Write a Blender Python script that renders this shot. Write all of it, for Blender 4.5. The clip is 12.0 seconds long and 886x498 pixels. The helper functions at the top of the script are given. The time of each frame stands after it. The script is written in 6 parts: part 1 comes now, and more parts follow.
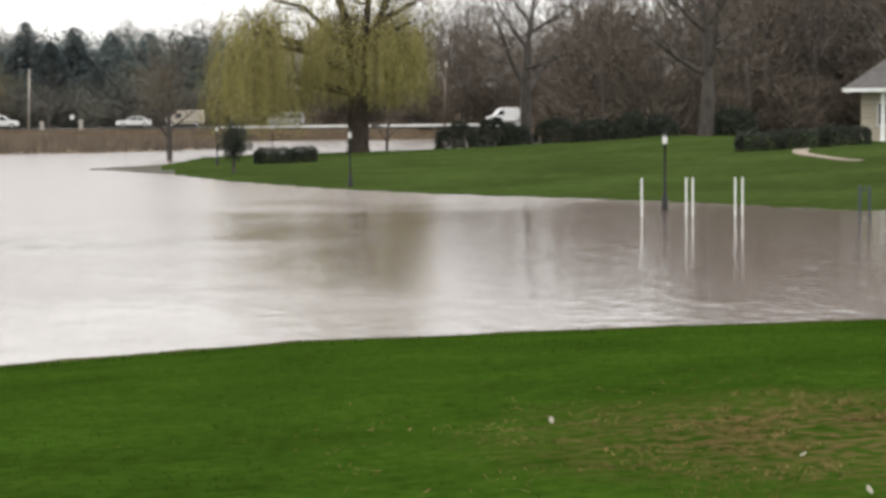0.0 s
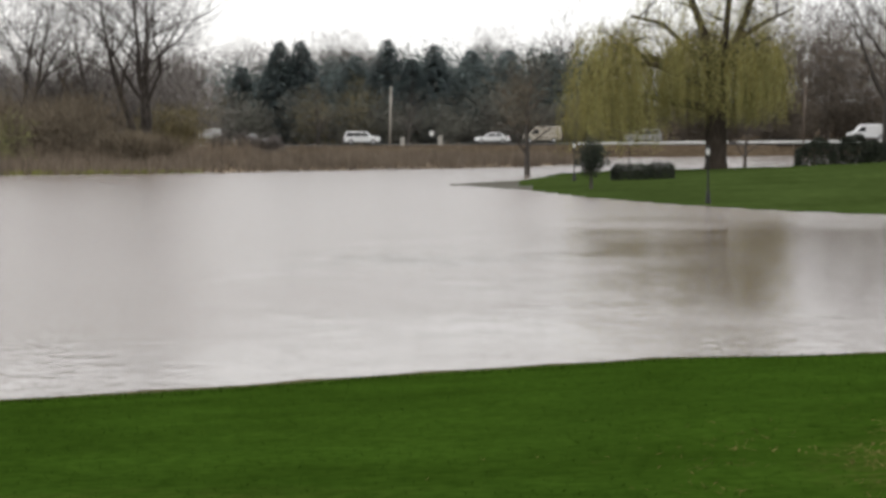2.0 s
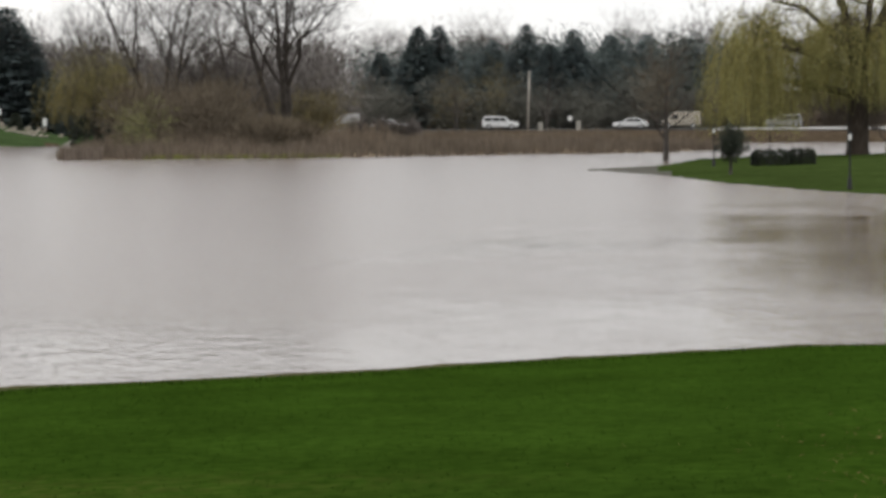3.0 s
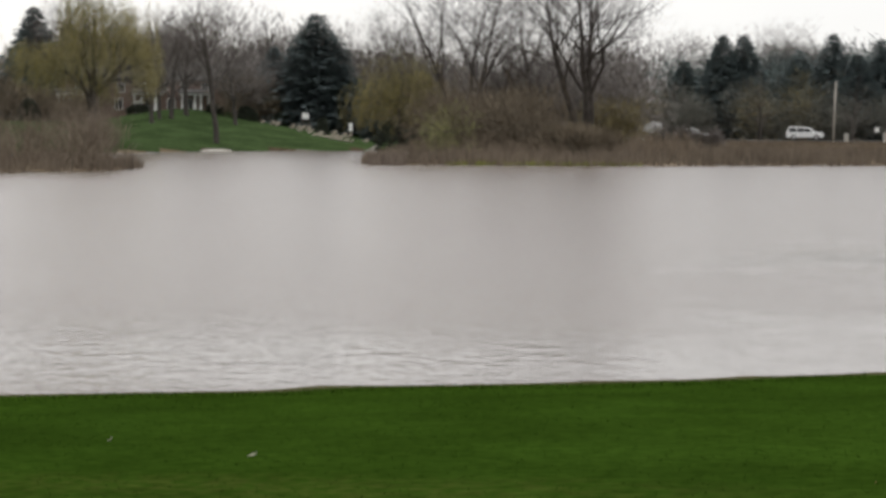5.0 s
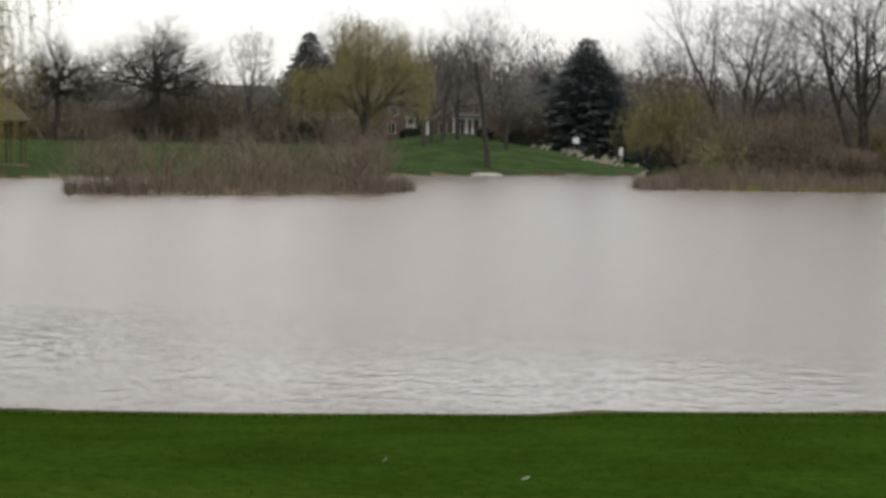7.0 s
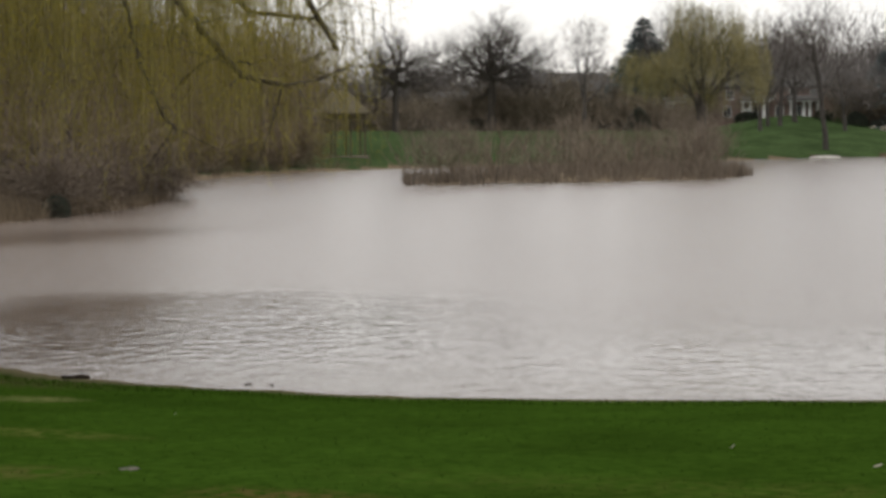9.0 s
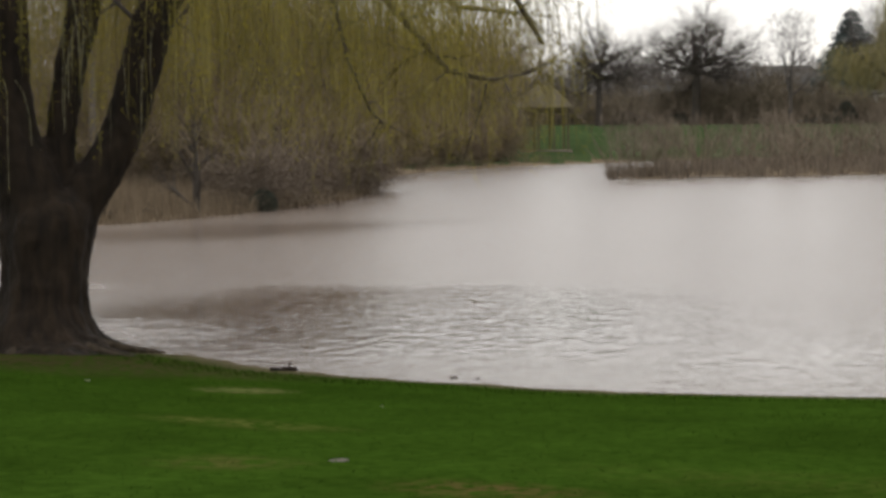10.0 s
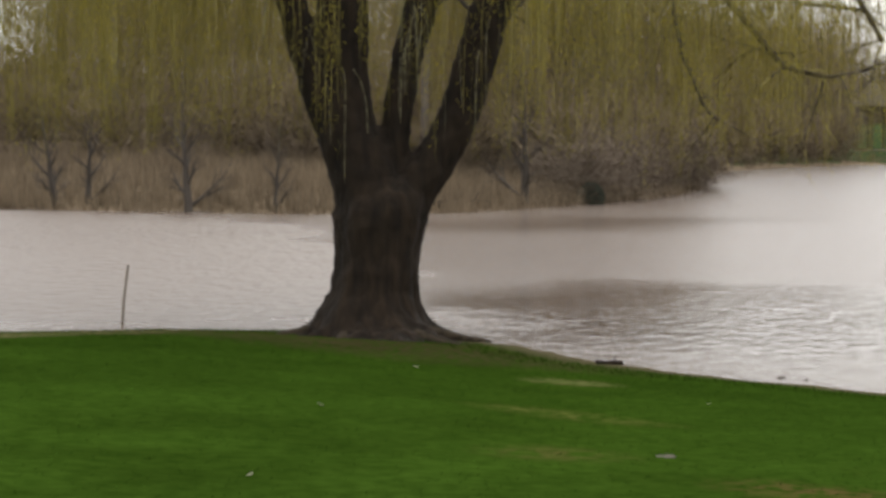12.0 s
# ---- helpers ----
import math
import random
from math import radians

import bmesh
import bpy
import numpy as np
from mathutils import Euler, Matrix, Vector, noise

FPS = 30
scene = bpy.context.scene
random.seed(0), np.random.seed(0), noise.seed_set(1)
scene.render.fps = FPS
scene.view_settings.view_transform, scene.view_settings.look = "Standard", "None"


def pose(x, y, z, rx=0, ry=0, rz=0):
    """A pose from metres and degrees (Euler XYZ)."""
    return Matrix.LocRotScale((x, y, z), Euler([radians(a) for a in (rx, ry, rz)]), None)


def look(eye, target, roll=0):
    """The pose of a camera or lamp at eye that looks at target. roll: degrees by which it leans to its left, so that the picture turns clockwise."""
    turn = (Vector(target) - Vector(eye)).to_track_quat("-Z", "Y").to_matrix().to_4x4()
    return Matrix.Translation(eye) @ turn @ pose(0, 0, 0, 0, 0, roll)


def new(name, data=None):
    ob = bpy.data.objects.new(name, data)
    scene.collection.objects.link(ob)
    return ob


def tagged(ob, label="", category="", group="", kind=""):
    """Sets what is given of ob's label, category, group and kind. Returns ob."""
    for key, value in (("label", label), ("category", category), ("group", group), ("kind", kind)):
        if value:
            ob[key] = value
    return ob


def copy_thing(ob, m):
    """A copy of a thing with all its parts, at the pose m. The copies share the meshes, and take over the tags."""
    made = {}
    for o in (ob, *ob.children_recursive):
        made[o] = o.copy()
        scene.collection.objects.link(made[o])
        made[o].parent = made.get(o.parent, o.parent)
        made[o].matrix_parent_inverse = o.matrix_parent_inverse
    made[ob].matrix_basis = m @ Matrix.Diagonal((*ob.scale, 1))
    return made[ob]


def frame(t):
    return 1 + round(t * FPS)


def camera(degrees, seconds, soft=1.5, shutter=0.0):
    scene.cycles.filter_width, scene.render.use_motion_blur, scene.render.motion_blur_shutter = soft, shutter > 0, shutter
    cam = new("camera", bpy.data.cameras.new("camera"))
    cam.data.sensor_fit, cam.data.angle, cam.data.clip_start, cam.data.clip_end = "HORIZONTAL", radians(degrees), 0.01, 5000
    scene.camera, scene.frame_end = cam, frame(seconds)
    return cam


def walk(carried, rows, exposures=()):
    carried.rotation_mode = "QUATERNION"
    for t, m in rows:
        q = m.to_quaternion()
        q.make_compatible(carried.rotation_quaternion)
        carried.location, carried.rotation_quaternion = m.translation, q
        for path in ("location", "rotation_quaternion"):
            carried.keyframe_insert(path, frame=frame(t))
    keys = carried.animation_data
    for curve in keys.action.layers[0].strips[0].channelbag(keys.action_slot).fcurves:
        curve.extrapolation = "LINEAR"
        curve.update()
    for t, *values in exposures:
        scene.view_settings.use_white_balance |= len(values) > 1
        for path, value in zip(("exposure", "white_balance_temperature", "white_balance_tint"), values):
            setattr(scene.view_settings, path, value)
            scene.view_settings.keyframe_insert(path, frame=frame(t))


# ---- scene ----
import itertools

EYE = 3.1      # eye height above the flood water, metres
ARM = 0.39     # the camera is held this far in front of the turning body


def polar(az, d, z=0.0):
    """A place by bearing (degrees, clockwise from +y) and distance from the turning point."""
    return Vector((d * math.sin(radians(az)), d * math.cos(radians(az)), z))


# ---- camera ----
cam = camera(23.35, 12.0, soft=3.5)
TURNS = [   # seconds, bearing, tilt, roll
    (0, 9.48, -3.58, -0.49),
    (0.5, 7.97, -3.21, -0.52),
    (1, 4.64, -2.85, -0.34),
    (1.5, 1.90, -2.86, -0.43),
    (2, 0.00, -3.07, -0.43),
    (2.5, -1.60, -3.61, -0.32),
    (2.7, -2.44, -3.56, -0.35),
    (4.5, -9.37, -3.05, 0.15),
    (5, -11.67, -3.23, 0.35),
    (5.5, -14.48, -2.76, 0.37),
    (6, -16.30, -2.69, 0.28),
    (6.5, -17.25, -2.62, 0.64),
    (7, -18.86, -2.64, 0.61),
    (7.5, -21.80, -2.78, 0.49),
    (7.7, -23.58, -2.79, 0.40),
    (9.3, -29.02, -3.12, -0.83),
    (9.5, -30.23, -3.19, -0.95),
    (10, -33.25, -3.09, -0.71),
    (10.5, -36.66, -3.89, -0.91),
    (11, -39.78, -3.67, -0.20),
    (11.5, -41.58, -3.58, 0.30),
    (12, -41.92, -3.25, 0.51),
]
rows = []
for t, az, tilt, roll in TURNS:
    eye = polar(az, ARM, EYE)
    aim = eye + polar(az, math.cos(radians(tilt)), math.sin(radians(tilt)))
    rows.append((t, look(eye, aim, roll)))
walk(cam, rows, [(0, 0.56, 6450, 10), (1.5, 0.32, 6400, 10), (2.5, 0.07, 6330, 10), (4.5, -0.04, 6370, 10), (7.5, -0.08, 6420, 10), (9.5, 0.0, 6450, 10), (10.5, 0.12, 6500, 10), (11.3, 0.28, 6500, 10), (12, 0.38, 6500, 10)])

# ---- light: a bright overcast sky with a weak, wide sun behind the cloud ----
world = bpy.data.worlds.new("overcast")
scene.world = world
world.use_nodes = True
wn, wl = world.node_tree.nodes, world.node_tree.links
wn.clear()
sky = wn.new("ShaderNodeTexSky")
sky.sky_type, sky.sun_disc = "NISHITA", False
sky.sun_elevation, sky.sun_rotation = radians(38), radians(-30)
sky_level = wn.new("ShaderNodeMix")
sky_level.data_type, sky_level.blend_type = "RGBA", "MULTIPLY"
sky_level.inputs[0].default_value = 1.0
sky_level.inputs[7].default_value = (0.10, 0.10, 0.10, 1)
cloud = wn.new("ShaderNodeTexNoise")
cloud.inputs["Scale"].default_value, cloud.inputs["Detail"].default_value = 2.2, 5
cloud_tone = wn.new("ShaderNodeValToRGB")
cloud_tone.color_ramp.elements[0].position, cloud_tone.color_ramp.elements[1].position = 0.3, 0.7
cloud_tone.color_ramp.elements[0].color = (0.93, 0.915, 0.90, 1)
cloud_tone.color_ramp.elements[1].color = (1.06, 1.04, 1.01, 1)
veil = wn.new("ShaderNodeMix")
veil.data_type = "RGBA"
veil.inputs[0].default_value = 0.9
back, wout = wn.new("ShaderNodeBackground"), wn.new("ShaderNodeOutputWorld")
back.inputs["Strength"].default_value = 1.0
coord, squash = wn.new("ShaderNodeTexCoord"), wn.new("ShaderNodeMapping")
squash.inputs["Scale"].default_value = (1, 1, 3.5)
wl.new(coord.outputs["Generated"], squash.inputs["Vector"])
wl.new(squash.outputs["Vector"], cloud.inputs["Vector"])
wl.new(sky.outputs["Color"], sky_level.inputs[6])
wl.new(sky_level.outputs[2], veil.inputs[6])
wl.new(cloud.outputs["Fac"], cloud_tone.inputs["Fac"])
wl.new(cloud_tone.outputs["Color"], veil.inputs[7])
# an overcast sky is brighter overhead than at the horizon
height, climb = wn.new("ShaderNodeSeparateXYZ"), wn.new("ShaderNodeMapRange")
climb.inputs[1].default_value, climb.inputs[2].default_value = 0.0, 1.0
climb.inputs[3].default_value, climb.inputs[4].default_value = 1.03, 1.75
wl.new(coord.outputs["Generated"], height.inputs[0])
wl.new(height.outputs["Z"], climb.inputs[0])
wl.new(climb.outputs[0], back.inputs["Strength"])
wl.new(veil.outputs[2], back.inputs["Color"])
wl.new(back.outputs["Background"], wout.inputs["Surface"])
sun = new("sun", bpy.data.lights.new("sun", "SUN"))
sun.data.energy, sun.data.angle, sun.data.color = 0.5, radians(25), (1.0, 0.96, 0.9)
sun.matrix_basis = look(polar(-30, 80, 62), (0, 0, 0))


# ---- materials ----
def mat(name, dark, light, scale=6.0, rough=0.85, bump=0.3, stretch=(1, 1, 1), metal=0.0, vary=0.0, patch=0.0, depth=0.02, translucent=0.0, spec=0.3):
    """A surface of two tones by fine noise, broad patches, relief, and a change from piece to piece."""
    m = bpy.data.materials.new(name)
    m.use_nodes = True
    n, l = m.node_tree.nodes, m.node_tree.links
    b = n["Principled BSDF"]
    b.inputs["Roughness"].default_value, b.inputs["Metallic"].default_value = rough, metal
    b.inputs["Specular IOR Level"].default_value = spec
    tc, mp = n.new("ShaderNodeTexCoord"), n.new("ShaderNodeMapping")
    mp.inputs["Scale"].default_value = stretch
    l.new(tc.outputs["Object"], mp.inputs["Vector"])
    fine, broad = n.new("ShaderNodeTexNoise"), n.new("ShaderNodeTexNoise")
    fine.inputs["Scale"].default_value, fine.inputs["Detail"].default_value = scale, 6
    broad.inputs["Scale"].default_value, broad.inputs["Detail"].default_value = scale * 0.09, 3
    for tex in (fine, broad):
        l.new(mp.outputs["Vector"], tex.inputs["Vector"])
    ramp = n.new("ShaderNodeValToRGB")
    ramp.color_ramp.elements[0].position, ramp.color_ramp.elements[1].position = 0.3, 0.7
    ramp.color_ramp.elements[0].color, ramp.color_ramp.elements[1].color = (*dark, 1), (*light, 1)
    l.new(fine.outputs["Fac"], ramp.inputs["Fac"])
    hsv = n.new("ShaderNodeHueSaturation")
    l.new(ramp.outputs["Color"], hsv.inputs["Color"])
    spread, total = n.new("ShaderNodeMapRange"), n.new("ShaderNodeMath")
    spread.inputs[1].default_value, spread.inputs[2].default_value = 0.3, 0.7
    spread.inputs[3].default_value, spread.inputs[4].default_value = 1 - patch, 1 + patch
    l.new(broad.outputs["Fac"], spread.inputs[0])
    if vary:
        geo, each = n.new("ShaderNodeNewGeometry"), n.new("ShaderNodeMapRange")
        each.inputs[3].default_value, each.inputs[4].default_value = 1 - vary, 1 + vary
        l.new(geo.outputs["Random Per Island"], each.inputs[0])
        total.operation = "MULTIPLY"
        l.new(each.outputs[0], total.inputs[1])
    else:
        total.operation = "ADD"
        total.inputs[1].default_value = 0.0
    l.new(spread.outputs[0], total.inputs[0])
    l.new(total.outputs[0], hsv.inputs["Value"])
    l.new(hsv.outputs["Color"], b.inputs["Base Color"])
    if bump:
        bp = n.new("ShaderNodeBump")
        bp.inputs["Strength"].default_value, bp.inputs["Distance"].default_value = bump, depth
        l.new(fine.outputs["Fac"], bp.inputs["Height"])
        l.new(bp.outputs["Normal"], b.inputs["Normal"])
    if translucent:
        tr, mix = n.new("ShaderNodeBsdfTranslucent"), n.new("ShaderNodeMixShader")
        mix.inputs[0].default_value = translucent
        l.new(hsv.outputs["Color"], tr.inputs["Color"])
        l.new(b.outputs[0], mix.inputs[1])
        l.new(tr.outputs[0], mix.inputs[2])
        l.new(mix.outputs[0], n["Material Output"].inputs["Surface"])
    return m


WEAR = [   # worn places in the lawn: centre, half sizes, strength, tone
    ((-20.3, 21.3, 0.1), (4.2, 2.7, 1.5), 1.0, (0.046, 0.036, 0.017)), ((4.9, 13.3, 0.9), (2.8, 3.3, 2), 0.85, (0.088, 0.062, 0.026)), ((-20.8, 20.9, 0.1), (4.0, 2.6, 1.5), 0.9, (0.042, 0.034, 0.016)), ((-12.0, 15.0, 0.8), (1.5, 0.5, 1), 0.5, (0.13, 0.12, 0.035)),
    ((-7.2, 11.5, 1.0), (0.9, 0.6, 1), 0.75, (0.085, 0.056, 0.022)), ((-5.2, 10.7, 1.0), (0.7, 0.5, 1), 0.8, (0.085, 0.056, 0.022)), ((-9.6, 11.9, 1.0), (0.8, 0.6, 1), 0.4, (0.10, 0.070, 0.028)),
    ((-15.2, 19.1, 0.3), (0.75, 0.6, 1), 0.95, (0.16, 0.145, 0.06)), ((-4.0, 13.0, 1.0), (4.5, 1.0, 1), 0.16, (0.12, 0.10, 0.03)), ((-24.6, 21.3, 0.1), (2.0, 0.9, 1), 0.8, (0.075, 0.060, 0.034)),
    ((-24.9, 18.4, 0.2), (1.9, 1.6, 1.5), 1.0, (0.150, 0.122, 0.066)), ((-24.6, 20.3, 0.1), (1.7, 1.4, 1.5), 0.95, (0.150, 0.122, 0.066)), ((-22.4, 20.2, 0.1), (2.8, 1.5, 1.5), 0.65, (0.055, 0.050, 0.021)), ((-17.6, 21.7, 0.1), (2.4, 1.3, 1.5), 0.8, (0.045, 0.044, 0.017))]


def lawn_material():
    """Mown spring grass: fine two-tone noise, broad mowing patches, worn dry places and bare soil by the water's edge."""
    m = mat("mown_grass", (0.0155, 0.0335, 0.0036), (0.0280, 0.0555, 0.0066), 7, 1.0, 0.5, patch=0.2, depth=0.03, spec=0.0)
    n, l = m.node_tree.nodes, m.node_tree.links
    b = n["Principled BSDF"]
    colour = b.inputs["Base Color"].links[0].from_socket
    tc = n.new("ShaderNodeTexCoord")
    speck = n.new("ShaderNodeTexNoise")
    speck.inputs["Scale"].default_value, speck.inputs["Detail"].default_value = 8.0, 9
    l.new(tc.outputs["Object"], speck.inputs["Vector"])
    for centre, size, strength, tone in WEAR:
        mp = n.new("ShaderNodeMapping")
        mp.vector_type = "TEXTURE"
        mp.inputs["Location"].default_value, mp.inputs["Scale"].default_value = centre, size
        l.new(tc.outputs["Object"], mp.inputs["Vector"])
        ball = n.new("ShaderNodeVectorMath")
        ball.operation = "LENGTH"
        l.new(mp.outputs["Vector"], ball.inputs[0])
        fade = n.new("ShaderNodeMapRange")
        fade.inputs[1].default_value, fade.inputs[2].default_value = 1.0, 0.25
        l.new(ball.outputs["Value"], fade.inputs[0])
        blot = n.new("ShaderNodeMapRange")
        blot.inputs[1].default_value, blot.inputs[2].default_value = 0.42, 0.60
        blot.inputs[4].default_value = strength
        l.new(speck.outputs["Fac"], blot.inputs[0])
        both = n.new("ShaderNodeMath")
        both.operation = "MULTIPLY"
        l.new(fade.outputs[0], both.inputs[0])
        l.new(blot.outputs[0], both.inputs[1])
        mix = n.new("ShaderNodeMix")
        mix.data_type = "RGBA"
        mix.inputs[7].default_value = (*tone, 1)
        l.new(both.outputs[0], mix.inputs[0])
        l.new(colour, mix.inputs[6])
        colour = mix.outputs[2]
    # a thin muddy lip where the water has stood
    split = n.new("ShaderNodeSeparateXYZ")
    l.new(tc.outputs["Object"], split.inputs[0])
    lip = n.new("ShaderNodeMapRange")
    lip.inputs[1].default_value, lip.inputs[2].default_value = 0.035, 0.0
    lip.inputs[4].default_value = 0.85
    l.new(split.outputs["Z"], lip.inputs[0])
    mix = n.new("ShaderNodeMix")
    mix.data_type = "RGBA"
    mix.inputs[7].default_value = (0.120, 0.094, 0.062, 1)
    l.new(lip.outputs[0], mix.inputs[0])
    l.new(colour, mix.inputs[6])
    l.new(mix.outputs[2], b.inputs["Base Color"])
    return m


LAWN = lawn_material()
BLADE = mat("grass_blades", (0.0168, 0.0375, 0.0040), (0.0320, 0.0650, 0.0075), 0.6, 0.9, 0, vary=0.35, patch=0.2, translucent=0.25, spec=0.0)
# lawns across the water: grass lightened and greyed, distance haze put into the colour
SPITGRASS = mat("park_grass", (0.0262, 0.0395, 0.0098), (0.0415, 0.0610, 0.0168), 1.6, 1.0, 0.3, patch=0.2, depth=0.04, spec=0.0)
HAZEGRASS = mat("thin_spring_grass", (0.030, 0.048, 0.018), (0.050, 0.075, 0.030), 2.5, 1.0, 0.4, patch=0.3, depth=0.05, spec=0.0)
DRYGRASS = mat("dry_bank_grass", (0.115, 0.088, 0.058), (0.20, 0.158, 0.108), 1.5, 0.95, 0.6, patch=0.25, depth=0.1, spec=0.0)
FOREST = mat("leaf_litter", (0.0450, 0.0338, 0.0225), (0.0900, 0.0675, 0.0450), 1.2, 0.95, 0.5, patch=0.25, depth=0.1, spec=0.0)
WETMUD = mat("wet_flooded_turf", (0.050, 0.047, 0.037), (0.088, 0.082, 0.066), 1.6, 0.9, 0.4, patch=0.25, depth=0.05, spec=0.05)
MUD = mat("lake_bed_mud", (0.05, 0.04, 0.028), (0.09, 0.07, 0.05), 2, 0.7, 0.3)
WORNBARK = mat("worn_root_bark", (0.016, 0.012, 0.007), (0.056, 0.042, 0.026), 9, 0.95, 0.9, patch=0.3, depth=0.03)
BARK = mat("willow_bark", (0.0060, 0.0038, 0.0021), (0.0235, 0.0150, 0.0082), 7, 0.95, 1.0, stretch=(1, 1, 0.22), patch=0.3, depth=0.09)
BROWNBARK = mat("brown_willow_bark", (0.020, 0.015, 0.011), (0.052, 0.040, 0.030), 5, 0.95, 0.6, stretch=(1, 1, 0.3), patch=0.2, depth=0.05)
GREYBARK = mat("grey_bark", (0.0400, 0.0344, 0.0304), (0.0960, 0.0840, 0.0736), 5, 0.95, 0.6, stretch=(1, 1, 0.3), patch=0.2, depth=0.05)
TWIG = mat("bare_twigs", (0.086, 0.073, 0.065), (0.142, 0.121, 0.108), 1.0, 0.95, 0, vary=0.35)
BRUSH = mat("brown_brush", (0.114, 0.089, 0.064), (0.192, 0.151, 0.110), 0.7, 0.95, 0, vary=0.4, patch=0.2)
REED = mat("dead_reeds", (0.116, 0.092, 0.068), (0.203, 0.164, 0.125), 0.6, 0.95, 0, vary=0.4, patch=0.2)
GREYBRUSH = mat("grey_brown_brush", (0.092, 0.071, 0.052), (0.150, 0.117, 0.086), 0.7, 0.95, 0, vary=0.4, patch=0.2)
TANGRASS = mat("tan_bank_grass", (0.118, 0.088, 0.056), (0.205, 0.158, 0.104), 0.5, 0.95, 0, vary=0.35, patch=0.2)
WILLOWLEAF = mat("young_willow_leaves", (0.245, 0.231, 0.084), (0.39, 0.368, 0.150), 0.5, 0.7, 0, vary=0.35, patch=0.2, translucent=0.35)
NEARLEAF = mat("golden_willow_leaves", (0.225, 0.186, 0.020), (0.335, 0.282, 0.042), 0.5, 0.7, 0, vary=0.25, patch=0.2, translucent=0.35)
DULLOLIVE = mat("dull_olive_buds", (0.150, 0.132, 0.066), (0.245, 0.216, 0.115), 0.5, 0.8, 0, vary=0.35, patch=0.2, translucent=0.2)
OLIVELEAF = mat("olive_buds", (0.205, 0.186, 0.102), (0.325, 0.296, 0.165), 0.5, 0.8, 0, vary=0.35, patch=0.2, translucent=0.25)
# needle tone brightened and blued, so distance haze sits in its colour
NEEDLE = mat("spruce_needles", (0.082, 0.104, 0.106), (0.150, 0.184, 0.180), 0.6, 0.85, 0, vary=0.15, patch=0.15, translucent=0.35)
HEDGELEAF = mat("hedge_leaves", (0.012, 0.016, 0.009), (0.028, 0.035, 0.020), 1.2, 0.8, 0, vary=0.4, patch=0.2)


def water_material():
    m = bpy.data.materials.new("muddy_flood_water")
    m.use_nodes = True
    n, l = m.node_tree.nodes, m.node_tree.links
    b = n["Principled BSDF"]
    b.inputs["Base Color"].default_value = (0.124, 0.094, 0.074, 1)
    b.inputs["IOR"].default_value = 1.333
    tc = n.new("ShaderNodeTexCoord")
    waves = []
    for scale, stretch, turn, detail in ((2.3, (1, 0.85, 1), 12, 2), (5.0, (1, 1.2, 1), -18, 1), (0.045, (1, 0.6, 1), 30, 2), (0.95, (1.5, 0.5, 1), 14, 1)):
        mp, tex = n.new("ShaderNodeMapping"), n.new("ShaderNodeTexNoise")
        mp.inputs["Scale"].default_value = stretch
        mp.inputs["Rotation"].default_value = (0, 0, radians(turn))
        tex.inputs["Scale"].default_value, tex.inputs["Detail"].default_value = scale, detail
        l.new(tc.outputs["Object"], mp.inputs["Vector"])
        l.new(mp.outputs["Vector"], tex.inputs["Vector"])
        waves.append(tex)

    torn, tear = n.new("ShaderNodeTexNoise"), n.new("ShaderNodeMapRange")   # uneven edges of the wind's footprint
    torn.inputs["Scale"].default_value, torn.inputs["Detail"].default_value = 0.16, 3
    tear.inputs[3].default_value, tear.inputs[4].default_value = -0.55, 0.55
    l.new(tc.outputs["Object"], torn.inputs["Vector"])
    l.new(torn.outputs["Fac"], tear.inputs[0])

    def zone(centre, size, level, before, core=0.45, turn=0.0):
        """Within a soft ellipse, draw a value towards a level."""
        mp, far, fade, mix = n.new("ShaderNodeMapping"), n.new("ShaderNodeVectorMath"), n.new("ShaderNodeMapRange"), n.new("ShaderNodeMix")
        mp.vector_type, far.operation, fade.interpolation_type = "TEXTURE", "LENGTH", "SMOOTHSTEP"
        mp.inputs["Location"].default_value, mp.inputs["Scale"].default_value = (*centre, 0), (*size, 1)
        mp.inputs["Rotation"].default_value = (0, 0, radians(turn))
        fade.inputs[1].default_value, fade.inputs[2].default_value = 1.0, core
        mix.inputs[3].default_value = level
        l.new(tc.outputs["Object"], mp.inputs["Vector"])
        l.new(mp.outputs["Vector"], far.inputs[0])
        rim = n.new("ShaderNodeMath")
        l.new(far.outputs["Value"], rim.inputs[0])
        l.new(tear.outputs[0], rim.inputs[1])
        l.new(rim.outputs[0], fade.inputs[0])
        l.new(fade.outputs[0], mix.inputs[0])
        if isinstance(before, float):
            mix.inputs[2].default_value = before
        else:
            l.new(before, mix.inputs[2])
        return mix.outputs[0]

    # the open lake is ruffled fine by the wind; the cove and the lee of the big willow lie calmer, with slow wavelets
    rough = zone((19, 46), (25, 42), 0.10, 0.225)
    rough = zone((-43.5, 55), (7, 13), 0.14, rough, 0.0)
    rough = zone((-5, 28), (17, 7), 0.14, rough, 0.2)
    rough = zone((-21.5, 30.0), (8, 9), 0.06, rough, 0.3)
    rough = zone((-42.8, 32.9), (9.6, 31), 0.36, rough, 0.6, 52.5)
    l.new(rough, b.inputs["Roughness"])
    swell = zone((-5, 28), (17, 7), 0.2, 0.4, 0.2)
    swell = zone((-43.5, 55), (7, 13), 0.35, swell, 0.0)
    swell = zone((-21.5, 30.0), (8, 9), 0.30, swell, 0.3)
    swell = zone((-42.8, 32.9), (9.6, 31), 2.1, swell, 0.6, 52.5)
    swell = zone((19, 46), (25, 42), 0.125, swell)
    both, gust = n.new("ShaderNodeMath"), n.new("ShaderNodeMapRange")
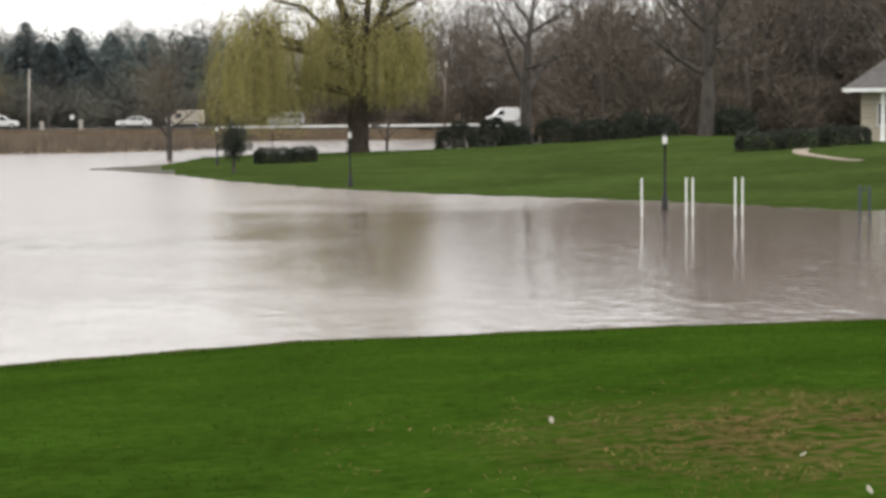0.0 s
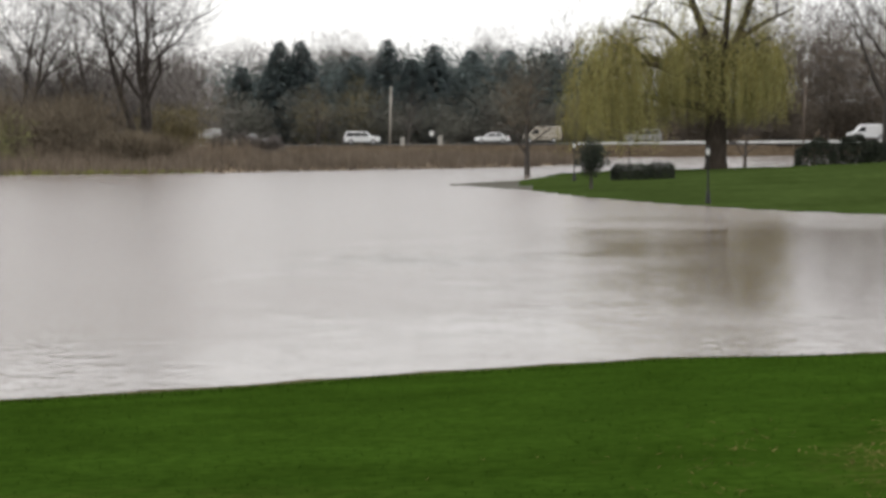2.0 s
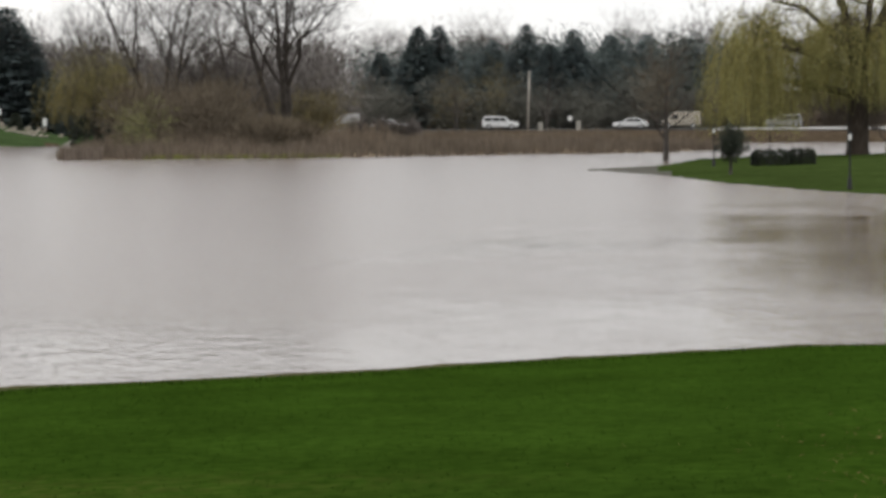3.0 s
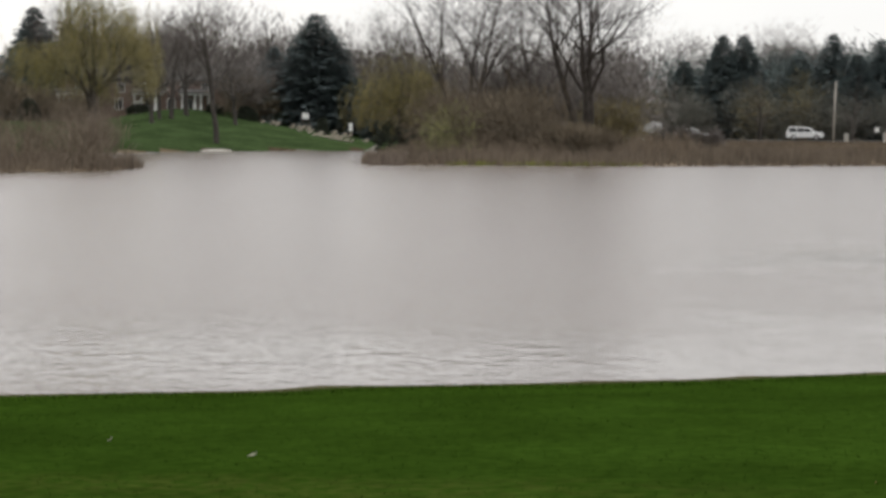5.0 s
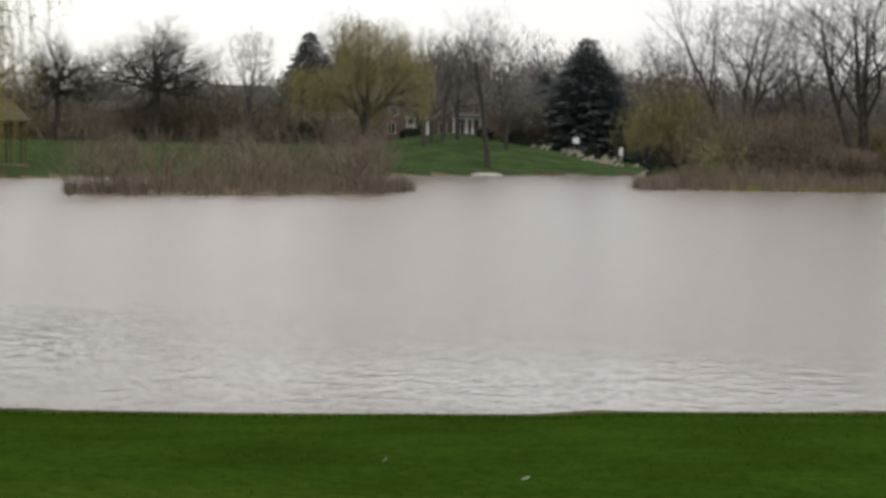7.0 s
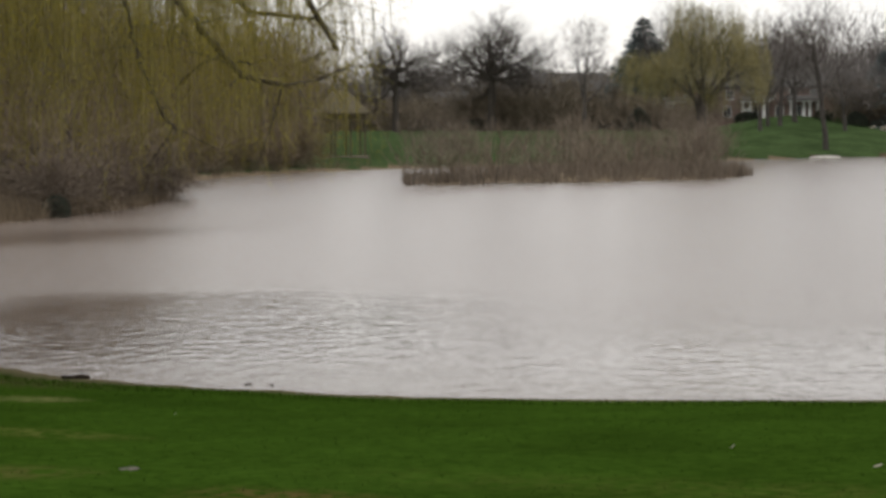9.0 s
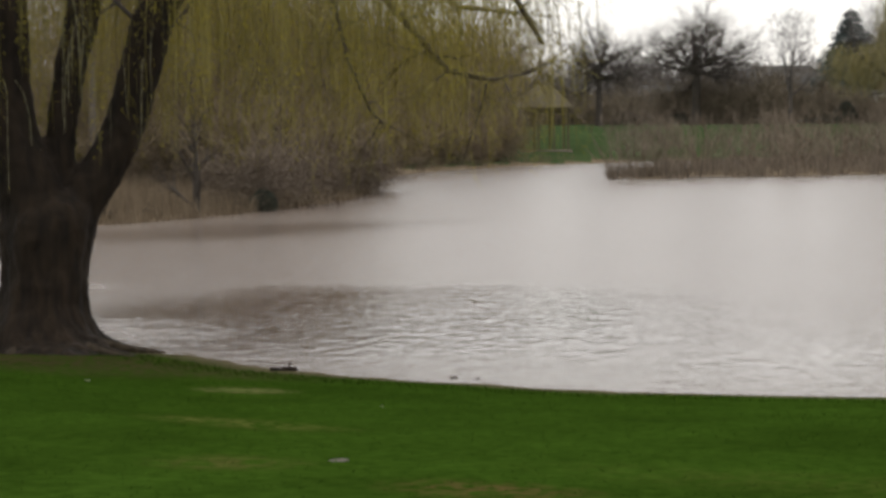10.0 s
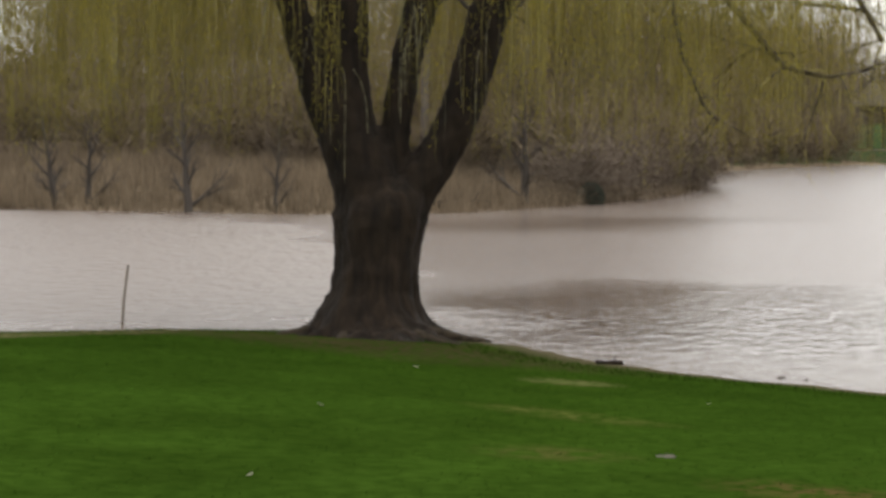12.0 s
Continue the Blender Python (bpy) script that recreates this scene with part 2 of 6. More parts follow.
    both.operation = "MULTIPLY_ADD"
    both.inputs[1].default_value = 0.36
    l.new(waves[1].outputs["Fac"], both.inputs[0])
    l.new(waves[0].outputs["Fac"], both.inputs[2])
    long_waves = n.new("ShaderNodeMath")
    long_waves.operation = "MULTIPLY_ADD"
    l.new(zone((19, 46), (25, 42), 1.1, 0.12), long_waves.inputs[1])   # the cove carries slow wavelets
    l.new(waves[3].outputs["Fac"], long_waves.inputs[0])
    l.new(both.outputs[0], long_waves.inputs[2])
    # wind patches: smooth stretches and ruffled ones
    gust.interpolation_type = "SMOOTHSTEP"
    gust.inputs[1].default_value, gust.inputs[2].default_value = 0.40, 0.64
    gust.inputs[3].default_value, gust.inputs[4].default_value = 0.55, 1.15
    l.new(waves[2].outputs["Fac"], gust.inputs[0])
    force = n.new("ShaderNodeMath")   # how strongly the wavelets tilt the surface, place by place
    force.operation = "MULTIPLY"
    l.new(gust.outputs[0], force.inputs[0])
    l.new(swell, force.inputs[1])
    bp = n.new("ShaderNodeBump")
    bp.inputs["Distance"].default_value = 0.11
    l.new(force.outputs[0], bp.inputs["Strength"])
    l.new(long_waves.outputs[0], bp.inputs["Height"])
    l.new(bp.outputs["Normal"], b.inputs["Normal"])
    return m


WATER = water_material()


# ---- mesh helpers ----
class Shape:
    """Vertices and faces that grow piece by piece, then become one mesh."""

    def __init__(self):
        self.v, self.f = [], []

    def tube(self, pts, radii, sides=6, cap=False):
        at, n = len(self.v), len(pts)
        a = None
        for i, (p, r) in enumerate(zip(pts, radii)):
            d = (pts[min(i + 1, n - 1)] - pts[max(i - 1, 0)]).normalized()
            a = (d.orthogonal() if a is None else a - d * a.dot(d)).normalized()   # carried along without twist
            b = d.cross(a)
            for k in range(sides):
                w = 2 * math.pi * k / sides
                self.v.append(p + (a * math.cos(w) + b * math.sin(w)) * r)
        for i in range(n - 1):
            for k in range(sides):
                q = (k + 1) % sides
                self.f.append((at + i * sides + k, at + i * sides + q, at + (i + 1) * sides + q, at + (i + 1) * sides + k))
        if cap:
            self.f.append(tuple(at + k for k in reversed(range(sides))))
            self.f.append(tuple(at + (n - 1) * sides + k for k in range(sides)))

    def box(self, lo, hi, m=None):
        at = len(self.v)
        for z, y, x in itertools.product((lo[2], hi[2]), (lo[1], hi[1]), (lo[0], hi[0])):
            p = Vector((x, y, z))
            self.v.append(m @ p if m else p)
        self.f += [tuple(at + i for i in q) for q in ((0, 2, 3, 1), (4, 5, 7, 6), (0, 1, 5, 4), (2, 6, 7, 3), (0, 4, 6, 2), (1, 3, 7, 5))]

    def blade(self, p, tip, width, side):
        at = len(self.v)
        self.v += [p - side * width, p + side * width, tip]
        self.f.append((at, at + 1, at + 2))

    def leaf(self, p, d, length, width, side):
        at, mid = len(self.v), p + d * (length * 0.35)
        self.v += [mid - side * width * 1.3, mid + side * width * 1.3, p + d * length]
        self.f.append((at, at + 1, at + 2))

    def prism(self, outline, y0, y1, m=None):
        """An outline in x and z, drawn out along y."""
        at, n = len(self.v), len(outline)
        for y in (y0, y1):
            for x, z in outline:
                p = Vector((x, y, z))
                self.v.append(m @ p if m else p)
        self.f.append(tuple(at + i for i in range(n)))
        self.f.append(tuple(at + n + i for i in reversed(range(n))))
        for i in range(n):
            j = (i + 1) % n
            self.f.append((at + i, at + n + i, at + n + j, at + j))

    def mesh(self, name, material, smooth=False):
        me = bpy.data.meshes.new(name)
        me.from_pydata([tuple(p) for p in self.v], [], self.f)
        me.materials.append(material)
        if smooth:
            me.polygons.foreach_set("use_smooth", [True] * len(me.polygons))
        me.update()
        return me


def part(name, shape, material, parent=None, label="", smooth=False):
    """One mesh under a thing or a part."""
    ob = new(name, shape.mesh(name, material, smooth))
    ob.parent = parent
    if label:
        tagged(ob, label)
    return ob


def thing(name, label, category, m=None, group="", kind=""):
    """The Empty at the base of a thing."""
    ob = tagged(new(name), label, category, group, kind)
    ob.matrix_basis = m or Matrix()
    return ob


def bevelled(ob, width, segments=2):
    mod = ob.modifiers.new("bevel", "BEVEL")
    mod.width, mod.segments, mod.limit_method = width, segments, "ANGLE"
    return ob


# ---- ground and water ----
def signed(px, py, poly):
    """Distance to the outline of a piece of land, positive inside."""
    best, inside = np.full(px.shape, 1e18), np.zeros(px.shape, bool)
    for (ax, ay), (bx, by) in zip(poly, poly[1:] + poly[:1]):
        ex, ey = bx - ax, by - ay
        u = np.clip(((px - ax) * ex + (py - ay) * ey) / (ex * ex + ey * ey), 0, 1)
        best = np.minimum(best, (px - ax - u * ex) ** 2 + (py - ay - u * ey) ** 2)
        cross = ((ay > py) != (by > py)) & (px < ex * (py - ay) / (ey if ey else 1e-9) + ax)
        inside ^= cross
    return np.where(inside, 1, -1) * np.sqrt(best)


NEAR_LAND = [(-700, -700), (700, -700), (700, 30), (90, 45), (60, 27), (30, 30.3), (12, 31), (7.8, 30.7), (2.7, 29.8), (-1, 28), (-3.8, 26.35), (-6.6, 25.25), (-7.3, 24.7),
             (-9.1, 24), (-12.5, 22.75), (-15.5, 22.6), (-17.6, 22.8), (-18.6, 23.3), (-20.2, 23.9), (-23.4, 23.4), (-25.4, 21.6), (-26.6, 19.6), (-40, 8), (-70, -20), (-700, -60)]
SPIT = [(-0.8, 131.5), (2.2, 124.6), (4.9, 114.5), (6.6, 103.5), (9.8, 91.5), (13.3, 83), (17.4, 77), (20.8, 70.8), (23.3, 64.2), (30, 57), (60, 49), (90, 45.5), (700, 30), (700, 285), (80, 285), (62, 215), (45, 186),
        (28, 180), (15.5, 181), (9, 168), (5.6, 145)]
REED_BANK = [(-42.6, 174.6), (-36, 175), (-20.8, 179.5), (-7.2, 189.5), (2.2, 194), (8.1, 200.5), (13.1, 213), (15, 240), (16, 270), (60, 281), (80, 280), (700, 280), (700, 2500), (-67, 2500), (-67, 274), (-58, 245), (-48, 195)]
FAR_LAND = [(-700, -60), (-110, 10), (-75, 35), (-64.2, 47.2), (-58.2, 50.4), (-53.5, 53.8), (-51.8, 57.8), (-53, 64), (-54.6, 68.6), (-57.8, 78.2), (-63, 88.5), (-77.4, 111), (-90, 130.5), (-96.8, 147), (-102, 166),
            (-101.5, 184), (-93, 210), (-86, 234), (-82.8, 255), (-75, 267.5), (-67, 274), (-67, 2500), (-2500, 2500), (-2500, -60)]
ISLAND = [(-66, 121.5), (-58.2, 127.6), (-52, 138.6), (-54, 150), (-62.8, 172), (-72, 165), (-74, 135)]


def smooth01(x):
    x = np.clip(x, 0, 1)
    return x * x * (3 - 2 * x)


def lie(px, py):
    """Height of the ground, and which piece of land it is."""
    px, py = np.asarray(px, float), np.asarray(py, float)
    ripple = 0.5 * np.sin(px * 0.61 + 1.3 * np.sin(py * 0.33)) * np.sin(py * 0.47 + 0.9 * np.sin(px * 0.29)) + 0.5 * np.sin(px * 1.7 + py * 0.8) * np.sin(py * 1.9 - px * 0.5)
    out = []
    for i, poly in enumerate((NEAR_LAND, SPIT, REED_BANK, FAR_LAND, ISLAND)):
        s = signed(px, py, poly) + ripple * 0.10
        p = np.maximum(s, 0)
        if i == 0:
            h = 1.65 * (1 - np.exp(-(p / 15) ** 1.25)) + 0.015 * ripple * smooth01(p / 4)
        elif i == 1:
            h = np.minimum(0.014 * p + 0.00085 * p * p, 1.5) + 0.03 * ripple * smooth01(p / 15)
        elif i == 2:
            h = np.minimum(0.02 + 0.03 * p, 0.5) + 1.15 * smooth01((py - 255) / 25) + np.clip((py - 305) * 0.008, 0, 1.5)
        elif i == 3:
            steep = smooth01((np.degrees(np.arctan2(px, py)) + 21.5) / 3) * smooth01((py - 225) / 30)   # the far lawn climbs faster towards the terraces
            h = np.minimum((0.075 + 0.08 * steep) * p, 3.2 + 2.2 * steep + 0.01 * p) + 0.12 * ripple * smooth01(p / 10)
        else:
            h = np.minimum(0.05 * p, 0.35)
        out.append(np.where(s > 0, h, np.maximum(-0.1 * -s, -1.2)))
    out = np.array(out)
    rise = 9 * smooth01((np.hypot(px, py) - 400) / 350)   # added rise behind everything, hides the bright sky under the trees
    return out.max(0) + rise, out.argmax(0)


def ground_at(x, y):
    return float(lie([x], [y])[0][0])


def on_ground(az, d, sink=0.05):
    p = polar(az, d)
    p.z = max(ground_at(p.x, p.y), -0.3) - sink
    return p


def sight(az, el, sink=0.0):
    """The place on the near lawn on a line of sight by bearing and elevation."""
    d = 8.0
    while d < 60:
        p = polar(az, d, EYE + d * math.tan(radians(el)))
        if p.z <= ground_at(p.x, p.y):
            break
        d += 0.05
    p.z = ground_at(p.x, p.y) - sink
    return p


def make_ground():
    bearings = np.concatenate([np.arange(-57, 25, 0.36), np.arange(25, 303, 2.0)])
    reach = 2.5 * 1.029 ** np.arange(0, 246)
    aa, rr = np.meshgrid(np.radians(bearings), reach, indexing="ij")
    px, py = rr * np.sin(aa), rr * np.cos(aa)
    z, which = lie(px.ravel(), py.ravel())
    n, m = aa.shape
    verts = np.stack([px.ravel(), py.ravel(), z], 1).tolist()
    verts.append((0.0, 0.0, float(z[:m].max() * 0 + ground_at(0, 0))))
    faces, kinds = [], []
    zz, ww = z.reshape(n, m), which.reshape(n, m)
    far = np.hypot(px, py)
    for i in range(n):
        j = (i + 1) % n
        faces.append((len(verts) - 1, i * m, j * m))
        kinds.append(0)
        for k in range(m - 1):
            faces.append((i * m + k, i * m + k + 1, j * m + k + 1, j * m + k))
            h, w = zz[i, k:k + 2].mean(), ww[i, k]
            x, y = px[i, k], py[i, k]
            if h < -0.06:
                kind = 3
            elif w in (0, 1):
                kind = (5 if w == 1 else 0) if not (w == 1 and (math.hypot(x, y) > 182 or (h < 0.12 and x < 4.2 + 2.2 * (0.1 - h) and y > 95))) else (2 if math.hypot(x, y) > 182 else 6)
            elif w == 2:
                kind = 1 if y < 258 else (4 if x < -56 and y < 345 else 2)
            elif w == 3:
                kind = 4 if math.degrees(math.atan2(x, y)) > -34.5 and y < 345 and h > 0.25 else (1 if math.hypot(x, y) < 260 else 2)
            else:
                kind = 1
            kinds.append(kind)
    me = bpy.data.meshes.new("ground")
    me.from_pydata(verts, [], faces)
    for mt in (LAWN, DRYGRASS, FOREST, MUD, HAZEGRASS, SPITGRASS, WETMUD):
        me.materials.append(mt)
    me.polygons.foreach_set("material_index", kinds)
    me.polygons.foreach_set("use_smooth", [True] * len(faces))
    me.update()
    return tagged(new("ground", me), "mown green park lawn sloping to flooded lake banks", "ground", kind="structure")


make_ground()
sheet = Shape()
sheet.v = [Vector((-2600, -300, 0)), Vector((2600, -300, 0)), Vector((0, 2600, 0))]
sheet.f = [(0, 1, 2)]
tagged(part("water", sheet, WATER), "muddy grey-brown flood water with small wind ripples", "water", kind="structure")


# ---- trees ----
def turned(d, angle, spin):
    """d bent away by an angle, to the side that spin names."""
    a = d.orthogonal().normalized()
    a = Matrix.Rotation(spin, 3, d) @ a
    return (Matrix.Rotation(angle, 3, a) @ d).normalized()


def grow(rng, wood, twigs, p, d, length, r, level, plan, ends=None, bushy=False):
    """A limb with its side shoots. plan: per level (segments, shoots, first shoot, spread angle, length ratio, lift, wander)."""
    seg, shoots, first, angle, ratio, lift, wander = plan[level]
    pts, radii = [p.copy()], [r]
    low = 0.16 if level == 0 else 0.2
    for i in range(seg):
        d = (d + Vector((rng.gauss(0, wander), rng.gauss(0, wander), rng.gauss(0, wander) + lift))).normalized()
        pts.append(pts[-1] + d * (length / seg))
        radii.append(r * (1 - (1 - low) * (i + 1) / seg))
    last = level == len(plan) - 1
    if last:
        side = d.cross(Vector((rng.random() - 0.5, rng.random() - 0.5, rng.random()))).normalized()
        for a, b in zip(pts, pts[1:]):
            twigs.blade(a, b + (b - a) * 0.15, r * 1.5, side)
        if ends is not None:
            ends.append((pts[-1], d))
        elif bushy:
            for _ in range(1):
                dd = (d + Vector((rng.gauss(0, 0.5), rng.gauss(0, 0.5), rng.gauss(0.1, 0.4)))).normalized()
                twigs.blade(pts[1], pts[1] + dd * length * rng.uniform(0.7, 1.2), r * 0.8, side)
        return
    if level < 3:
        wood.tube(pts, radii, (9, 6, 3)[level])
    else:
        side = d.cross(Vector((rng.random() - 0.5, rng.random() - 0.5, rng.random()))).normalized()
        for i in range(seg):
            twigs.blade(pts[i], pts[i + 1] + (pts[i + 1] - pts[i]) * 0.3, radii[i], side)
    grow(rng, wood, twigs, pts[-1] - d * 0.02, turned(d, radians(8), rng.random() * 6.28), length * 0.3, radii[-1] * 0.9, level + 1, plan, ends, bushy)   # the leading shoot
    spin = rng.random() * 6.28
    for k in range(shoots):
        u = first + (1 - first) * (k + rng.random() * 0.8) / shoots
        i = min(int(u * seg), seg - 1)
        w = u * seg - i
        q = pts[i].lerp(pts[i + 1], w)
        rr = radii[i] * (1 - w) + radii[i + 1] * w
        along = (pts[i + 1] - pts[i]).normalized()
        spin += 2.4 + rng.gauss(0, 0.3)
        reach = length * ratio * (1.15 - 0.55 * u) * rng.uniform(0.75, 1.2)
        grow(rng, wood, twigs, q, turned(along, radians(angle * rng.uniform(0.7, 1.25)), spin), reach, rr * rng.uniform(0.5, 0.7), level + 1, plan, ends, bushy)


# per level: segments, shoots, first shoot, angle, length ratio, lift, wander
SPREADING = [(6, 9, 0.32, 58, 0.62, 0.03, 0.06), (6, 8, 0.25, 48, 0.5, 0.05, 0.13), (5, 5, 0.2, 42, 0.5, 0.04, 0.16), (3, 5, 0.15, 38, 0.5, 0.04, 0.16), (2, 0, 0, 0, 0, 0.03, 0.2)]
UPRIGHT = [(7, 9, 0.25, 34, 0.62, 0.06, 0.05), (6, 8, 0.2, 32, 0.5, 0.08, 0.1), (5, 5, 0.2, 34, 0.5, 0.06, 0.13), (3, 5, 0.15, 34, 0.5, 0.05, 0.15), (2, 0, 0, 0, 0, 0.03, 0.2)]
SLENDER = [(8, 10, 0.22, 48, 0.33, 0.04, 0.04), (4, 6, 0.2, 36, 0.5, 0.08, 0.1), (3, 5, 0.2, 36, 0.55, 0.06, 0.13), (3, 5, 0.15, 34, 0.6, 0.05, 0.15), (2, 0, 0, 0, 0, 0.03, 0.2)]


def bare_tree(seed, plan, height, girth, stems=1, splay=4, twig=0.022, bark=None, twigmat=None, label="leafless deciduous tree with grey bark", name="bare_tree"):
    """A leafless tree of about that height, at the origin."""
    rng = random.Random(seed)
    wood, twigs = Shape(), Shape()
    for s in range(stems):
        spin = rng.random() * 6.28 + s * 6.28 / stems
        d = turned(Vector((0, 0, 1)), radians(splay if stems > 1 else rng.uniform(0, 3)), spin)
        base = Vector((math.cos(spin), math.sin(spin), 0)) * (girth * 0.8 if stems > 1 else 0) - Vector((0, 0, 0.3))
        grow(rng, wood, twigs, base, d, height * 0.78 * rng.uniform(0.85, 1), girth * rng.uniform(0.8, 1), 0, plan, None, True)
    tree = thing(name, label, "tree")
    part("trunk", wood, bark or GREYBARK, tree, smooth=True)
    part("crown", twigs, twigmat or TWIG, tree, "fine bare twigs")
    return tree


def place(model, az, d, top=None, size=1.0, spin=0.0, wide=1.0, label="", group=""):
    """A copy of a model tree on the ground at a bearing and distance."""
    p = on_ground(az, d, 0.1)
    m = Matrix.Translation(p) @ Matrix.Rotation(radians(spin), 4, "Z") @ Matrix.Diagonal((size * wide, size * wide, size, 1))
    ob = copy_thing(model, m)
    tagged(ob, label, group=group)
    return ob


def spruce(seed, height, reach, label="dark green spruce with drooping branches"):
    rng = random.Random(seed)
    wood, green = Shape(), Shape()
    wood.tube([Vector((0, 0, -0.3)), Vector((0, 0, height * 0.5)), Vector((0, 0, height))], [0.3, 0.17, 0.02], 7)
    z = height * 0.05
    while z < height * 0.985:
        u = z / height
        span = reach * (1 - u) ** 0.85 * rng.uniform(0.85, 1.1) + 0.15
        count = max(6, int(12 * (1 - u) + 6))
        for k in range(count):
            w = 6.283 * (k + rng.random() * 0.9) / count
            out = Vector((math.cos(w), math.sin(w), 0))
            long = span * rng.uniform(0.7, 1.12)
            droop = rng.uniform(0.12, 0.38)
            a = Vector((0, 0, z + rng.uniform(-0.2, 0.2)))
            tip = a + out * long + Vector((0, 0, -droop * long + 0.12 * long))
            wood.tube([a, tip], [0.04, 0.012], 3)
            side = out.cross(Vector((0, 0, 1)))
            steps = max(3, int(long / 0.28))
            for i in range(steps):
                q = a.lerp(tip, (i + 0.6) / steps)
                for sgn in (-1, 1, 0):
                    dd = (out * rng.uniform(0.3, 0.8) + side * sgn * rng.uniform(0.5, 1) + Vector((0, 0, rng.uniform(-0.9, 0.1)))).normalized()
                    green.leaf(q, dd, rng.uniform(0.35, 0.75) * min(1, 0.45 + long / 4) * (0.65 + 0.75 * i / steps), rng.uniform(0.07, 0.14) * (0.7 + 0.9 * i / steps), dd.cross(Vector((rng.random(), rng.random(), 1))).normalized())
        z += height * 0.0165 + 0.06 * rng.random()
    for k in range(9000):   # shorter inner sprays that close the gaps between the whorls
        u = 1 - rng.random() ** 0.55
        w, r = rng.random() * 6.283, reach * (1 - u) ** 0.85 * math.sqrt(rng.random()) * 0.95
        dd = Vector((math.cos(w) + rng.gauss(0, 0.6), math.sin(w) + rng.gauss(0, 0.6), rng.gauss(-0.3, 0.6))).normalized()
        green.leaf(Vector((math.cos(w) * r, math.sin(w) * r, height * (0.04 + 0.94 * u) - 0.1 * r)), dd, rng.uniform(0.3, 0.6), rng.uniform(0.05, 0.1), dd.cross(Vector((rng.random(), rng.random(), 1))).normalized())
    tree = thing("spruce", label, "tree")
    part("trunk", wood, GREYBARK, tree)
    part("crown", green, NEEDLE, tree, "dense dark needles")
    return tree


def hang(rng, strands, leaves, p, out, length, leaf, step, thick, loose=0.8):
    """One drooping willow rod with its young leaves."""
    pts = [p.copy()]
    d = (out + Vector((0, 0, 0.15))).normalized()
    n = 7
    for i in range(n):
        d = (d * (0.62 if i else 0.8) + Vector((rng.gauss(0, 0.035), rng.gauss(0, 0.035), -0.62))).normalized()
        pts.append(pts[-1] + d * length / n)
    w = rng.random() * 6.283
    for a, b in zip(pts, pts[1:]):
        strands.blade(a, b + (b - a) * 0.3, thick, Vector((math.cos(w), math.sin(w), 0)))
    total = int(length / step)
    for k in range(total):
        u = (k + rng.random()) / total * n
        if u < 0.7:
            continue
        i = min(int(u), n - 1)
        q = pts[i].lerp(pts[i + 1], u - i)
        w = rng.random() * 6.283
        side = Vector((math.cos(w), math.sin(w), 0))
        dd = (side * rng.uniform(0.25, 0.9) + Vector((0, 0, -1))).normalized()
        q = q + side * (rng.random() * leaf * loose)   # side shoots carry the leaves off the rod
        leaves.leaf(q, dd, leaf * rng.uniform(0.7, 1.3), leaf * 0.15, dd.cross(Vector((-side.y, side.x, 0.2))).normalized())


def willow(name, label, m, rng, wood, starts, drop, leaf, step, thick, low, leafmat, bark=None, keep=1.0, ragged=1.0, sift=None, loose=0.8):
    """A weeping willow: wood that is already shaped, and rods that hang from the given starts."""
    strands, leaves = Shape(), Shape()
    for p, d in starts:
        if rng.random() > keep * (sift(p) if sift else 1):
            continue
        out = Vector((d.x, d.y, 0))
        out = out.normalized() if out.length > 0.05 else Vector((1, 0, 0))
        length = min(rng.uniform(*drop), max(0.8, p.z - (low(p) if callable(low) else low) - rng.uniform(-0.6, 1.8) * ragged))
        hang(rng, strands, leaves, p, out * rng.uniform(0.4, 1), length, leaf, step, thick, loose)
    tree = thing(name, label, "tree", m)
    trunk = part("trunk", wood, bark or BARK, tree, smooth=True)
    tagged(part("drooping_rod_mass", strands, WILLOWROD, tree, "thin yellow drooping rods"), kind="stuff")
    part("crown", leaves, leafmat, tree, "young yellow-green leaves")
    return tree


WILLOWROD = mat("willow_rods", (0.150, 0.126, 0.034), (0.245, 0.208, 0.060), 1.0, 0.8, 0, vary=0.3)
SHOOT = mat("pale_willow_shoots", (0.130, 0.118, 0.066), (0.225, 0.205, 0.125), 1.0, 0.85, 0, vary=0.3)
ARCHING = [(5, 7, 0.35, 42, 0.8, 0.05, 0.06), (6, 8, 0.3, 42, 0.5, -0.02, 0.1), (4, 6, 0.3, 42, 0.55, -0.06, 0.14), (2, 0, 0, 0, 0, -0.08, 0.2)]


DENSE = [(5, 7, 0.35, 42, 0.8, 0.05, 0.06), (6, 9, 0.25, 44, 0.55, -0.02, 0.1), (4, 12, 0.2, 44, 0.55, -0.06, 0.14), (2, 0, 0, 0, 0, -0.08, 0.2)]


